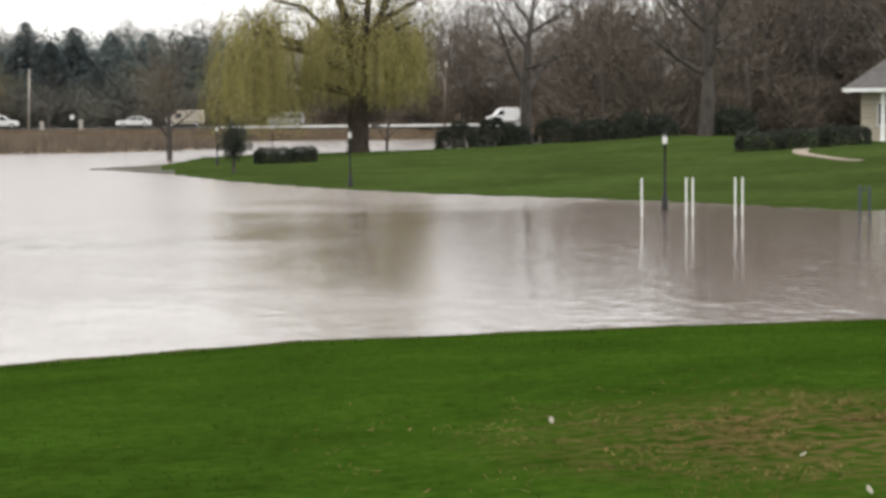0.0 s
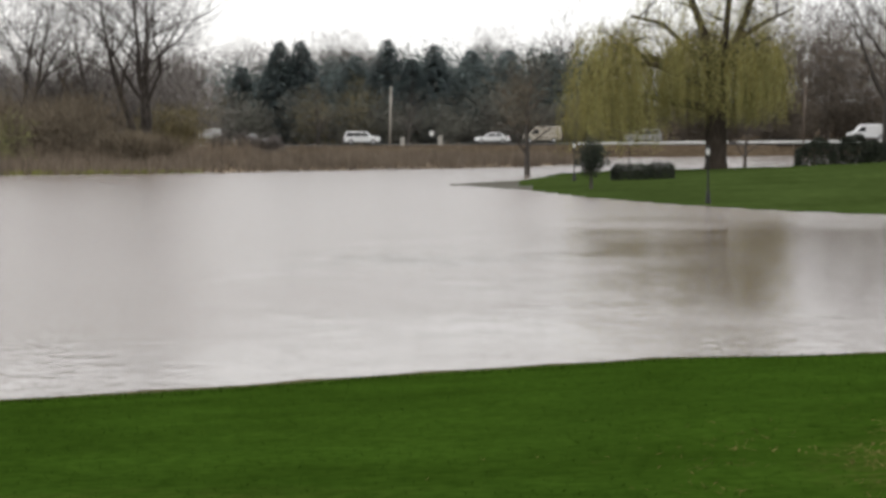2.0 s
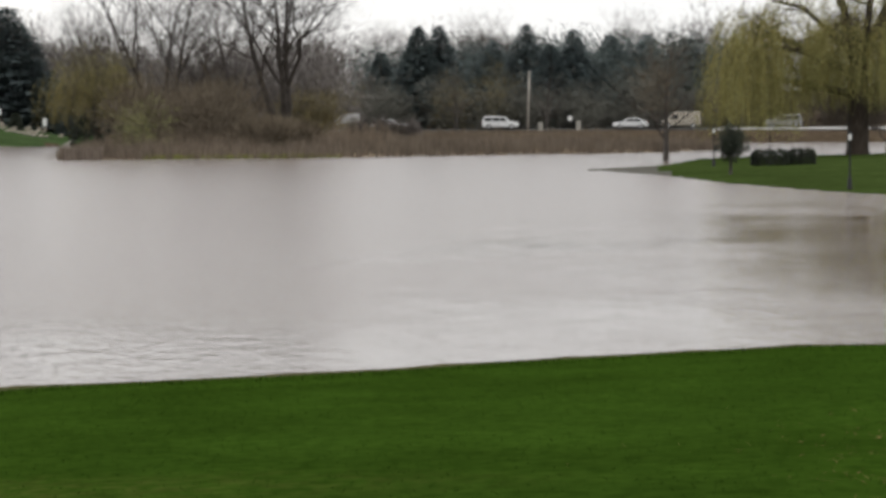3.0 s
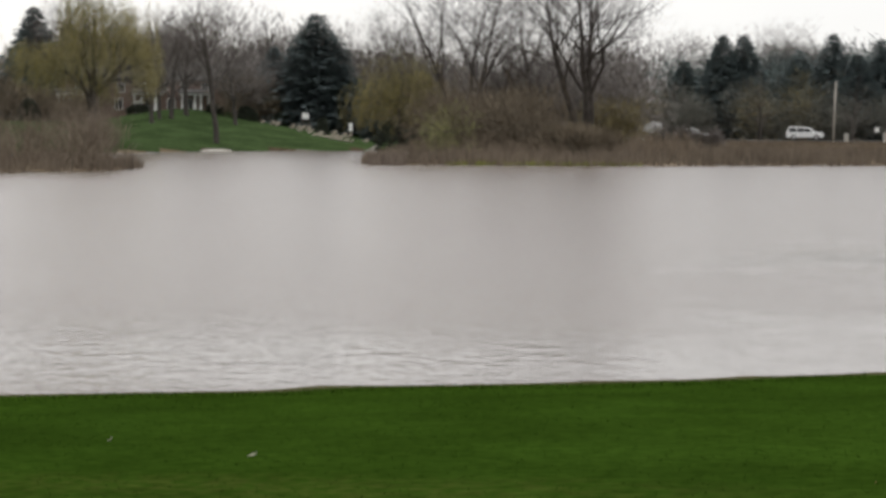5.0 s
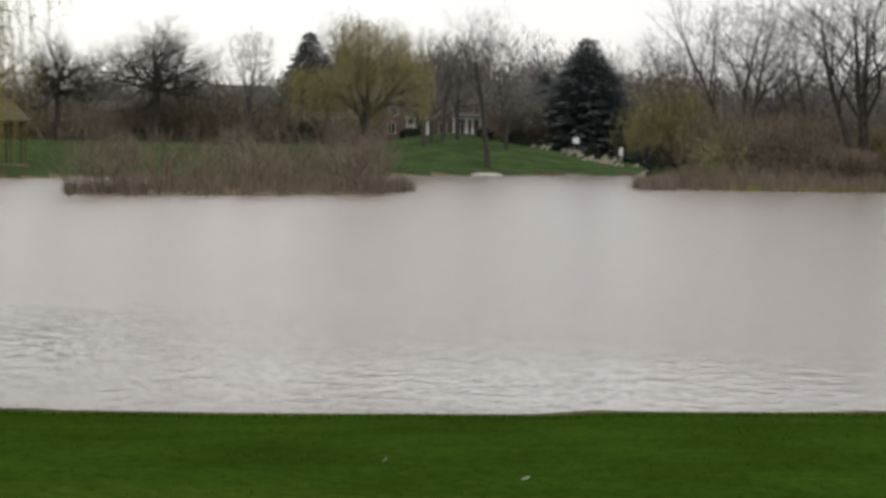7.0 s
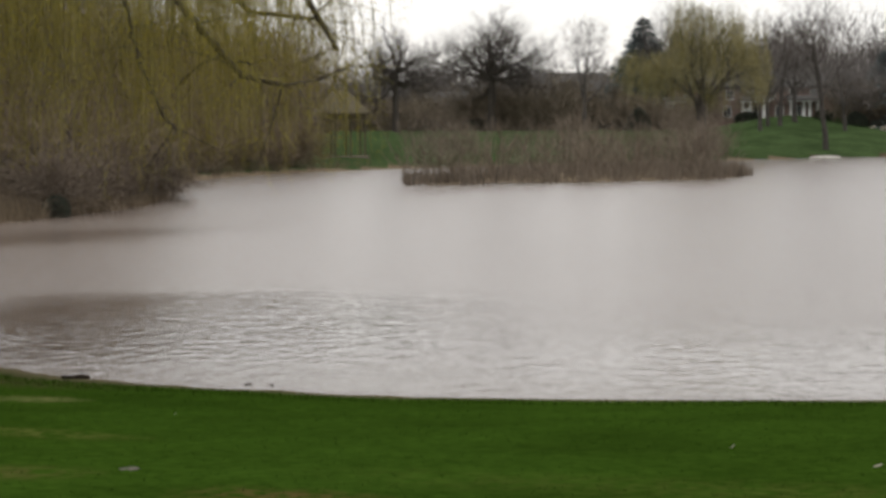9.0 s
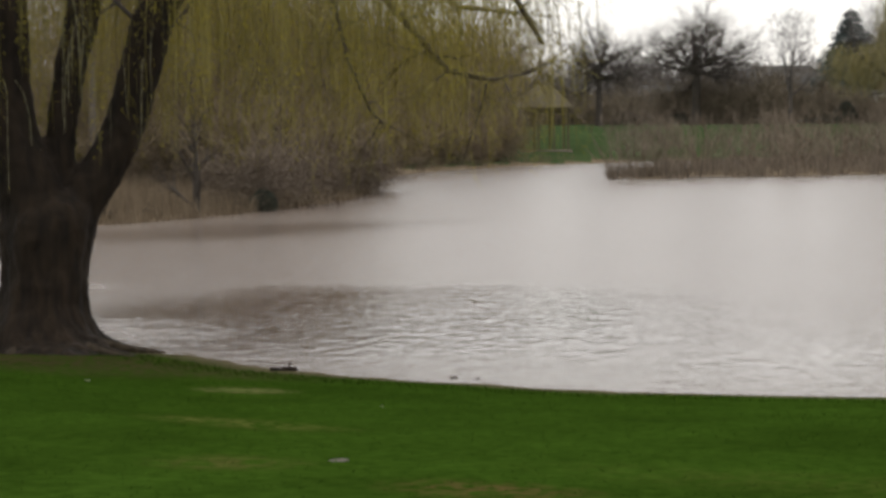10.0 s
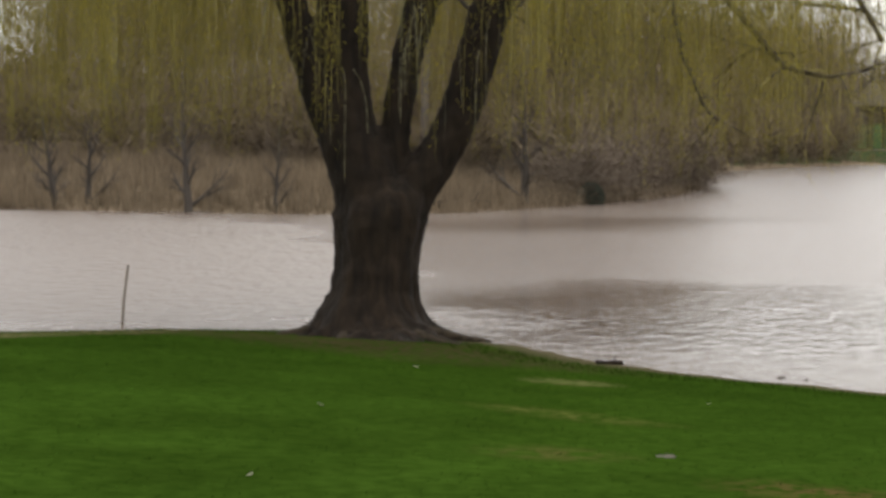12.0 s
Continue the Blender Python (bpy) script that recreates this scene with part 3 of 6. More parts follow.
def near_willow():
    """The big willow on the near shore: flared trunk, three heavy limbs, hanging curtain."""
    rng = random.Random(21)
    wood, twigs = Shape(), Shape()
    # trunk: rings with root ridges low down and a wide fork on top
    sides, rings = 44, 44
    heights = [-0.4, 0.05, 0.22, 0.40, 0.68, 1.23, 1.78, 2.33, 2.7, 3.0]
    left = [-1.10, -1.05, -0.96, -0.86, -0.69, -0.64, -0.64, -0.62, -0.68, -0.74]
    right = [1.00, 0.90, 0.77, 0.65, 0.58, 0.61, 0.72, 0.94, 1.05, 1.08]
    for j in range(rings):
        z = -0.4 + 2.75 * j / (rings - 1)
        a, b = float(np.interp(z, heights, left)), float(np.interp(z, heights, right))
        top = max(0.0, (z - 1.75) / 0.6)
        mid, half = (a + b) / 2, (b - a) / 2 * (1 - 0.45 * top ** 2)
        deep = min(half, 0.66 + 0.35 * math.exp(-max(z, 0) / 0.3)) * (1 - 0.35 * top ** 2)
        for k in range(sides):
            w = 2 * math.pi * k / sides
            ridge = math.cos(9 * w + 1.3 * math.sin(2 * w + z) + 0.4 * z)
            root = 0.5 * math.exp(-max(z, 0) / 0.11) * max(0.0, math.cos(2.5 * w + 0.9 * math.sin(2 * w) + 0.3)) ** 3
            k2 = 1 + 0.035 * ridge + 0.03 * math.sin(13 * w + 6 * z) * math.sin(3.1 * z + 2 * w)
            lump = 0.05 * noise.noise(Vector((math.cos(w) * 1.6, math.sin(w) * 1.6, z * 1.4)))
            wood.v.append(Vector((mid + math.cos(w) * (half * k2 + root + lump), math.sin(w) * (deep * k2 + root + lump), z)))
    for j in range(rings - 1):
        for k in range(sides):
            q = (k + 1) % sides
            wood.f.append((j * sides + k, j * sides + q, (j + 1) * sides + q, (j + 1) * sides + k))
    wood.f.append(tuple((rings - 1) * sides + k for k in range(sides)))
    wood.f.append(tuple(reversed(range(sides))))
    limbs = [  # way points across, away and up, with the girth at each
        [(0, 0, 1.2, 0.52), (-0.18, 0, 2.2, 0.50), (-0.46, 0, 3.0, 0.43), (-0.55, 0.05, 3.8, 0.39), (-0.57, 0.1, 5.1, 0.38), (-0.8, 0.4, 6.6, 0.30), (-1.6, 0.9, 8.4, 0.22), (-2.6, 1.4, 10.2, 0.12)],
        [(-0.35, 0, 2.2, 0.28), (-0.68, 0, 3.0, 0.26), (-1.02, -0.05, 3.9, 0.23), (-1.34, -0.1, 5.1, 0.21), (-1.6, -0.4, 6.3, 0.16), (-3.2, -1.0, 8.0, 0.09)],
        [(0.10, 0.05, 1.7, 0.30), (0.20, 0.1, 2.6, 0.23), (0.27, 0.15, 3.3, 0.22), (0.42, 0.3, 4.2, 0.23), (0.64, 0.45, 5.1, 0.24), (0.9, 1.4, 7.4, 0.18), (0.7, 2.6, 9.6, 0.09)],
        [(0.08, 0, 1.3, 0.40), (0.36, 0, 1.95, 0.36), (0.75, 0, 2.5, 0.32), (1.13, -0.03, 3.2, 0.30), (1.40, -0.05, 4.1, 0.30), (1.74, -0.05, 5.1, 0.29), (2.8, 0.1, 6.8, 0.22), (4.0, 0.4, 8.4, 0.12)],
        [(-0.25, 0.25, 2.0, 0.28), (-0.5, 0.9, 4.2, 0.24), (-0.6, 2.2, 6.4, 0.18), (-0.5, 4.0, 8.2, 0.10)]]
    # surface roots that run out over the lawn
    for w, long in ((0.1, 0.75), (0.9, 0.6), (2.2, 0.6), (3.0, 1.0), (3.7, 1.1), (4.4, 0.9), (5.0, 1.1), (5.6, 1.0)):
        pts = [Vector((math.cos(w + 0.12 * math.sin(k * 1.7 + w)), math.sin(w + 0.12 * math.sin(k * 1.7 + w)), 0)) * (0.6 + long * k / 6) + Vector((0, 0, 0.20 - 0.27 * (k / 6) ** 0.7)) for k in range(7)]
        wood.tube(pts, [0.17 - 0.02 * k for k in range(7)], 8, True)
    starts = []
    bough = Shape()
    for way in limbs:
        pts = [Vector((*w,)) for w in way]
        fine = []
        for i in range(len(pts) - 1):
            a, b = pts[max(i - 1, 0)], pts[i]
            c, e = pts[i + 1], pts[min(i + 2, len(pts) - 1)]
            for s in range(6):
                u = s / 6
                fine.append(0.5 * (2 * b + (c - a) * u + (2 * a - 5 * b + 4 * c - e) * u * u + (3 * b - a - 3 * c + e) * u ** 3))
        fine.append(pts[-1])
        radii = [q[3] for q in fine]
        fine = [Vector(q[:3]) for q in fine]
        wood.tube(fine, radii, 16, True)
        n = len(fine)
        for k in range(9):
            i = int(n * (0.6 + 0.045 * k))
            if i >= n - 1:
                i = n - 2
            along = (fine[i + 1] - fine[i]).normalized()
            away = Vector((fine[i].x, fine[i].y, 0))
            w = k * 2.4 + rng.random()
            d = (along * 0.5 + Vector((math.cos(w), math.sin(w), 0.25)) + away * 0.12).normalized()
            grow(rng, bough, twigs, fine[i], d, rng.uniform(3.5, 6.4), radii[i] * 0.13, 1, DENSE, starts)
    # the side towards the open lawn carries few rods low down
    starts = [(p, d) for p, d in starts if p.x < 0.231 * (31.6 + p.y) and not (p.x > 6.0 and rng.random() < 0.5) and not (2.6 < p.x < 4.5 and rng.random() < 0.5) and not (p.y < 0.3 and abs(p.x) < 2.3 and rng.random() < 0.85)]
    # small shoots hanging close to the limbs
    shoots = []
    for way in limbs[:4]:
        for k in range(15):
            i = rng.randrange(2, len(way) - 1)
            p = Vector(way[i][:3]).lerp(Vector(way[i + 1][:3]), rng.random())
            shoots.append((p + Vector((0, -0.3, 0)), Vector((rng.gauss(0, 1), rng.gauss(-0.6, 0.6), 0))))
    shoots = [(p, d) for p, d in shoots if p.z > 3.8]
    for k in range(16):   # a loose tress that hangs before the fork
        shoots.append((Vector((0.55 + rng.gauss(0, 0.22), -0.5 + rng.gauss(0, 0.1), 4.9 + rng.uniform(-0.4, 0.9))), Vector((rng.gauss(0, 0.4), -0.4, 0))))
    # fuller bunches of rods
    for cx, cy, cz, spread, count in ((5.08, 0.3, 6.2, 0.28, 220), (2.1, 0.2, 6.6, 0.45, 80), (-1.15, -0.75, 7.2, 0.12, 16), (1.45, -0.6, 7.2, 0.12, 14), (6.0, 0.6, 6.2, 0.4, 50), (-2.4, 0.2, 6.4, 0.5, 80), (-3.8, 0.4, 6.2, 0.6, 100), (-5.4, 0.6, 6.2, 0.7, 90), (-7.0, 0.8, 6.0, 0.7, 70), (3.5, 0.8, 6.6, 0.6, 30), (6.9, 1.4, 5.8, 0.3, 70), (6.3, 0.1, 6.0, 0.35, 40)):
        for k in range(count):
            starts.append((Vector((cx + rng.gauss(0, spread), cy + rng.gauss(0, 0.5), cz + rng.gauss(0, 0.3))), Vector((rng.gauss(0, 1), rng.gauss(0, 1), 0)) * 0.3))
    # thin branches that reach out low over the water
    for way, r0 in (([(2.5, 0.1, 6.8), (4.2, 0.1, 6.0), (5.3, 0.1, 4.7), (5.9, 0.1, 4.0), (6.5, 0.0, 3.85), (7.1, 0.0, 3.95)], 0.085), ([(4.0, 0.3, 8.2), (6.0, 0.5, 6.6), (7.0, 0.6, 5.2), (7.5, 0.7, 4.4)], 0.07),
                    ([(3.6, 0.2, 6.6), (4.2, 0.2, 5.2), (4.4, 0.1, 4.2), (4.75, 0.1, 3.4), (4.95, 0.1, 3.2)], 0.045), ([(4.4, 0.4, 7.0), (5.4, 0.9, 5.6), (6.3, 1.2, 5.0), (7.4, 1.4, 4.9)], 0.06)):
        pts = [Vector(p) for p in way]
        bough.tube(pts, [r0 * (1 - 0.16 * i) for i in range(len(pts))], 6, True)
        for k in range(14):
            i = rng.randrange(1, len(pts))
            q = pts[i - 1].lerp(pts[i], rng.random())
            d = Vector((rng.gauss(0.3, 0.6), rng.gauss(0, 0.6), rng.gauss(-0.1, 0.5))).normalized()
            grow(rng, bough, twigs, q, d, rng.uniform(0.6, 1.6), r0 * 0.25, 2, DENSE, [])
    az = -43.62
    m = Matrix.Translation(polar(az, 31.6, 0.03)) @ Matrix.Rotation(radians(-az), 4, "Z")
    tree = willow("willow", "large old weeping willow with three heavy limbs on the near shore", m, rng, wood, starts, (3.0, 6.5), 0.045, 0.048, 0.006, 2.75, NEARLEAF, loose=1.9)
    trunk = [o for o in tree.children if o.name.startswith("trunk")][0]
    mod = trunk.modifiers.new("merge", "REMESH")
    mod.mode, mod.voxel_size, mod.use_smooth_shade = "VOXEL", 0.045, True
    mod = trunk.modifiers.new("soften", "SMOOTH")
    mod.factor, mod.iterations = 0.5, 5
    ridges = bpy.data.textures.new("bark_ridges", "CLOUDS")
    ridges.noise_scale, ridges.noise_depth = 0.16, 3
    mod = trunk.modifiers.new("ridges", "DISPLACE")
    mod.texture, mod.strength, mod.mid_level = ridges, 0.075, 0.5
    for w, far, girth in ((3.5, 1.75, 0.13), (4.1, 1.3, 0.16), (4.45, 1.05, 0.19), (5.05, 1.3, 0.15), (5.5, 1.5, 0.12), (5.95, 1.4, 0.09)):
        s = Shape()
        pts = []
        for k in range(9):
            u = k / 8
            a = w + 0.16 * math.sin(2.6 * u + w * 3)
            pts.append(Vector((math.cos(a), math.sin(a) * 0.9, 0)) * (0.4 + (far - 0.1) * u) + Vector((0, 0, 0.19 * (1 - u) ** 1.3 + 0.03 - 0.08 * u)))
        s.tube(pts, [girth * (1 - 0.62 * k / 8) * (1 + 0.12 * math.sin(k * 2.1 + w)) for k in range(9)], 8, True)
        part("root", s, WORNBARK, tree, "worn pale surface root", smooth=True)
    fork = part("bough", bough, DARKBARK, tree, smooth=True)
    part("twig_mass", twigs, WILLOWROD, tree)
    rods, few = Shape(), Shape()
    for p, d in shoots:
        hang(rng, rods, few, p, d.normalized() * 0.4, rng.uniform(0.9, 2.0), 0.03, 0.3, 0.009, 0.4)
    tagged(part("hanging_shoot_mass", rods, SHOOT, tree, "pale bare hanging shoots"), kind="stuff")
    tagged(part("shoot_leaf_mass", few, NEARLEAF, tree), kind="stuff")
    return tree


def far_willow(seed, height, reach, limbs, trunk_r, drop, leafmat, az, d, label, spin=0, low=2.3, leaf=0.3, step=0.34, name="willow", lobes=(), keep=1.0, sift=None, bark=None):
    rng = random.Random(seed)
    wood, twigs, starts = Shape(), Shape(), []
    top = Vector((0.1, 0, height * 0.42))
    wood.tube([Vector((0, 0, -0.4)), Vector((0, 0, 0.5)), Vector((0.05, 0, height * 0.2)), top], [trunk_r * 1.5, trunk_r * 1.05, trunk_r, trunk_r * 0.85], 10)
    for k in range(limbs):
        w = k * 2.4 + rng.random() * 0.5
        tilt = rng.uniform(0.35, 1.1)
        dd = Vector((math.cos(w) * tilt, math.sin(w) * tilt, 1)).normalized()
        base = Vector((0.08, 0, height * rng.uniform(0.22, 0.42)))
        grow(rng, wood, twigs, base, dd, reach * rng.uniform(0.75, 1.1) * (1.25 - 0.25 * tilt), trunk_r * 0.5, 0, ARCHING, starts)
    for way, r0, shoots in lobes:
        pts = [Vector(p) for p in way]
        wood.tube(pts, [r0 * (1 - 0.18 * i) for i in range(len(pts))], 7)
        for k in range(shoots):
            i = 1 + k % (len(pts) - 1)
            p = pts[i - 1].lerp(pts[i], rng.random())
            w = k * 2.4
            grow(rng, wood, twigs, p, Vector((math.cos(w), math.sin(w), 0.7)).normalized(), rng.uniform(2.0, 3.8), r0 * 0.35, 1, ARCHING, starts)
    base = len(wood.v)
    wood.v += twigs.v
    wood.f += [tuple(base + i for i in f) for f in twigs.f]
    m = Matrix.Translation(on_ground(az, d, 0.1)) @ Matrix.Rotation(radians(-az + spin), 4, "Z")
    return willow(name, label, m, rng, wood, starts, drop, leaf, step, 0.02, low, leafmat, bark, keep=keep, sift=sift)


def evergreen_bush(name, label, category, m, length, depth, height, seed, leafmat=None, clipped=True, count=2600, size=0.11):
    """A leafy bush or clipped hedge: a dark twig core and many small leaves over a rounded, uneven form."""
    rng = random.Random(seed)
    core, leaves = Shape(), Shape()
    for k in range(14):
        x, y = rng.uniform(-0.42, 0.42) * length, rng.uniform(-0.35, 0.35) * depth
        p = Vector((x, y, -0.15))
        core.tube([p, p + Vector((rng.gauss(0, 0.1), rng.gauss(0, 0.1), height * 0.5)), p + Vector((rng.gauss(0, 0.25), rng.gauss(0, 0.2), height * 0.85))], [0.05, 0.035, 0.015], 4)
    power = 5.0 if clipped else 2.2
    for k in range(count):
        w, h = rng.random() * 6.283, rng.random()
        c, s = math.cos(w), math.sin(w)
        k2 = (abs(c) ** power + abs(s) ** power) ** (-1 / power)
        cap = (1 - h ** (6 if clipped else 2.4)) ** (1 / (6 if clipped else 2.2)) if h < 1 else 0
        inner = rng.uniform(0.55, 1.0) ** 0.4
        p = Vector((c * k2 * length / 2 * cap, s * k2 * depth / 2 * cap, 0)) * inner + Vector((0, 0, h * height * rng.uniform(0.92, 1)))
        bump = 1 + (0.05 if clipped else 0.2) * noise.noise(p * 0.9 + Vector((seed, 0, 0)))
        p = Vector((p.x * bump, p.y * bump, p.z * bump))
        d = Vector((rng.gauss(0, 1), rng.gauss(0, 1), rng.gauss(0.3, 0.8))).normalized()
        leaves.leaf(p, d, size * rng.uniform(0.8, 1.6), size * 0.4, d.orthogonal().normalized())
    bush = thing(name, label, category, m)
    part("stem", core, GREYBARK, bush)
    part("foliage", leaves, leafmat or HEDGELEAF, bush)
    return bush


def brush_field(name, label, category, spots, rng, height, width, material, lean=0.18, tuft=7):
    """A stand of thin dead stems, tuft by tuft."""
    s = Shape()
    for x, y, h in spots:
        z = max(ground_at_fast(x, y), -0.12)
        for k in range(tuft):
            p = Vector((x + rng.gauss(0, 0.22), y + rng.gauss(0, 0.22), z - 0.05))
            tall = height * h * rng.uniform(0.55, 1.1)
            w = rng.random() * 6.283
            tip = p + Vector((rng.gauss(0, lean) * tall, rng.gauss(0, lean) * tall, tall))
            s.blade(p, tip, width * rng.uniform(0.6, 1.3), Vector((math.cos(w), math.sin(w), 0)))
    return tagged(part(name, s, material), label, category, kind="stuff")


GRID = {}


def ground_at_fast(x, y):
    """Ground height, looked up to the nearest metre or so."""
    key = (round(x * 0.8), round(y * 0.8))
    if key not in GRID:
        GRID[key] = ground_at(key[0] / 0.8, key[1] / 0.8)
    return GRID[key]


def thicket(name, label, spots, seed, material, category="brush", twig=0.03):
    """Many-stemmed leafless shrubs, too many to count: arching stems with side twigs."""
    rng = random.Random(seed)
    s = Shape()
    for x, y, h in spots:
        z = max(ground_at_fast(x, y), -0.1) - 0.1
        for k in range(6):
            d = Vector((rng.gauss(0, 0.33), rng.gauss(0, 0.33), 1)).normalized()
            p, tall = Vector((x + rng.gauss(0, 0.3), y + rng.gauss(0, 0.3), z)), h * rng.uniform(0.6, 1.05)
            mid = p + d * tall * 0.55
            end = mid + (d + Vector((rng.gauss(0, 0.25), rng.gauss(0, 0.25), 0))) * tall * 0.45
            side = d.orthogonal().normalized()
            s.blade(p, mid, twig * 1.6, side)
            s.blade(mid - d * tall * 0.1, end, twig, side)
            for q in range(8):
                u = rng.uniform(0.2, 1)
                a = p.lerp(mid, u * 2) if u < 0.5 else mid.lerp(end, u * 2 - 1)
                dd = (d + Vector((rng.gauss(0, 0.7), rng.gauss(0, 0.7), rng.gauss(0.2, 0.3)))).normalized()
                s.blade(a, a + dd * tall * rng.uniform(0.12, 0.34), twig * 0.75, dd.orthogonal().normalized())
    return tagged(part(name, s, material), label, category, kind="stuff")


def woods(name, label, spots, models, seed):
    """A far wood: many trees joined, too many to count."""
    rng = random.Random(seed)
    verts, faces, base = [], [], 0
    for x, y, h in spots:
        me = rng.choice(models)
        v, f = me
        w, k = rng.random() * 6.283, h * rng.uniform(0.85, 1.1)
        c, s2 = math.cos(w) * k * rng.uniform(0.8, 1.1), math.sin(w) * k
        q = np.stack([v[:, 0] * c - v[:, 1] * s2, v[:, 0] * s2 + v[:, 1] * c, v[:, 2] * k], 1) + (x, y, max(ground_at_fast(x, y), 0) - 0.1)
        verts.append(q)
        faces.append(f + base)
        base += len(v)
    verts, faces = np.concatenate(verts), np.concatenate(faces)
    me = bpy.data.meshes.new(name)
    me.vertices.add(len(verts))
    me.vertices.foreach_set("co", verts.ravel())
    me.loops.add(faces.size)
    me.loops.foreach_set("vertex_index", faces.ravel())
    me.polygons.add(len(faces))
    me.polygons.foreach_set("loop_start", np.arange(0, faces.size, 3))
    me.update(calc_edges=True)
    me.validate()
    me.materials.append(TWIG)
    return tagged(new(name, me), label, "trees", kind="stuff")


def wood_model(seed, plan, girth=0.013, twig=0.0011, stems=1):
    """A bare tree of height one as triangles, for the far woods."""
    rng = random.Random(seed)
    a, b = Shape(), Shape()
    for s in range(stems):
        grow(rng, a, b, Vector((0, 0, -0.02)), turned(Vector((0, 0, 1)), radians(rng.uniform(0, 6)), rng.random() * 6), 0.76, girth, 0, plan)
    v = np.array([tuple(p) for p in a.v + b.v])
    f = []
    for q in a.f + [tuple(i + len(a.v) for i in q) for q in b.f]:
        f += [(q[0], q[k], q[k + 1]) for k in range(1, len(q) - 1)]
    return v, np.array(f)


def sprays(name, label, category, clumps, seed, material, per=300, size=0.05, upright=0.5, thin=0.05):
    """Twiggy masses, too fine to count: each clump (place, half width, half height) is filled with small thin sprays, thinner towards its rim."""
    rng = np.random.default_rng(seed)
    verts = []
    for x, y, z, rx, rz in clumps:
        n = per
        d = rng.normal(size=(n, 3))
        d /= np.linalg.norm(d, axis=1)[:, None]
        r = rng.random(n) ** 0.42
        lump = 1 + 0.28 * np.sin(d[:, 0] * 5 + x) * np.sin(d[:, 1] * 5 + y) + 0.2 * np.sin(d[:, 2] * 7 + x)
        p = d * (r * lump)[:, None] * (rx, rx, rz) + (x, y, z)
        way = rng.normal(size=(n, 3)) * (1, 1, 0.6) + d * 0.8
        way[:, 2] += upright
        way /= np.linalg.norm(way, axis=1)[:, None]
        side = np.cross(way, rng.normal(size=(n, 3)))
        side /= np.linalg.norm(side, axis=1)[:, None]
        long = size * rng.uniform(0.6, 1.5, n)[:, None]
        verts.append(np.stack([p - side * long * thin, p + side * long * thin, p + way * long], 1).reshape(-1, 3))
    verts = np.concatenate(verts)
    me = bpy.data.meshes.new(name)
    me.vertices.add(len(verts))
    me.vertices.foreach_set("co", verts.ravel())
    me.loops.add(len(verts))
    me.loops.foreach_set("vertex_index", np.arange(len(verts)))
    me.polygons.add(len(verts) // 3)
    me.polygons.foreach_set("loop_start", np.arange(0, len(verts), 3))
    me.update(calc_edges=True)
    me.materials.append(material)
    return tagged(new(name, me), label, category, kind="stuff")


PALETWIG = mat("pale_fine_twigs", (0.105, 0.090, 0.080), (0.170, 0.146, 0.130), 0.25, 0.95, 0, vary=0.3, patch=0.2)
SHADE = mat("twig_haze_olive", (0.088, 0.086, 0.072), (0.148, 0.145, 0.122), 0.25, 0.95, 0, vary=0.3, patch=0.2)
DULLBUDS = mat("dull_yellow_buds", (0.130, 0.108, 0.052), (0.205, 0.172, 0.086), 0.3, 0.9, 0, vary=0.35, patch=0.2)
# far twigs: lighter, bluer grey carries the aerial haze in the base colour
HAZE = mat("twig_haze_grey", (0.120, 0.107, 0.098), (0.190, 0.170, 0.157), 0.25, 0.95, 0, vary=0.2, patch=0.2)
RUST = mat("twig_haze_brown", (0.084, 0.069, 0.053), (0.134, 0.111, 0.086), 0.25, 0.95, 0, vary=0.18, patch=0.2)
INLETTWIG = mat("twig_haze_olive_brown", (0.110, 0.088, 0.061), (0.178, 0.144, 0.101), 0.25, 0.95, 0, vary=0.3, patch=0.2)
WESTTWIG = mat("twig_haze_tan", (0.120, 0.092, 0.059), (0.195, 0.152, 0.100), 0.25, 0.95, 0, vary=0.3, patch=0.2)
# pines lightened towards grey-blue, haze of distance included in the tone
PINE = mat("pine_needles", (0.080, 0.098, 0.094), (0.136, 0.163, 0.153), 0.3, 0.9, 0, vary=0.35, patch=0.2)
BUDS = mat("green_buds", (0.160, 0.160, 0.064), (0.250, 0.248, 0.105), 0.3, 0.9, 0, vary=0.35, patch=0.2)
THIN = [(5, 6, 0.3, 42, 0.55, 0.05, 0.06), (4, 4, 0.25, 42, 0.5, 0.05, 0.12), (3, 2, 0.2, 40, 0.55, 0.04, 0.15), (2, 0, 0, 0, 0, 0.03, 0.2)]
models = [wood_model(i, THIN, 0.012 + 0.004 * (i % 3)) for i in range(6)]
rng = random.Random(4)


def stand(n, az0, az1, d0, d1, h0, h1):
    """Tree places, with heights, between two bearings and distances."""
    out = []
    for _ in range(n):
        p = polar(rng.uniform(az0, az1), rng.uniform(d0, d1))
        out.append((p.x, p.y, rng.uniform(h0, h1)))
    return out


def crowns(spots, low=0.52, wide=0.38, tall=0.50):
    return [(x, y, max(ground_at_fast(x, y), 0) + h * low, h * wide * rng.uniform(0.8, 1.2), h * tall) for x, y, h in spots]


def ashore(spots):
    """Those spots that lie on the far land, clear of the water."""
    z, w = lie([s[0] for s in spots], [s[1] for s in spots])
    return [s for s, h, k in zip(spots, z, w) if k == 3 and h > 0.15]


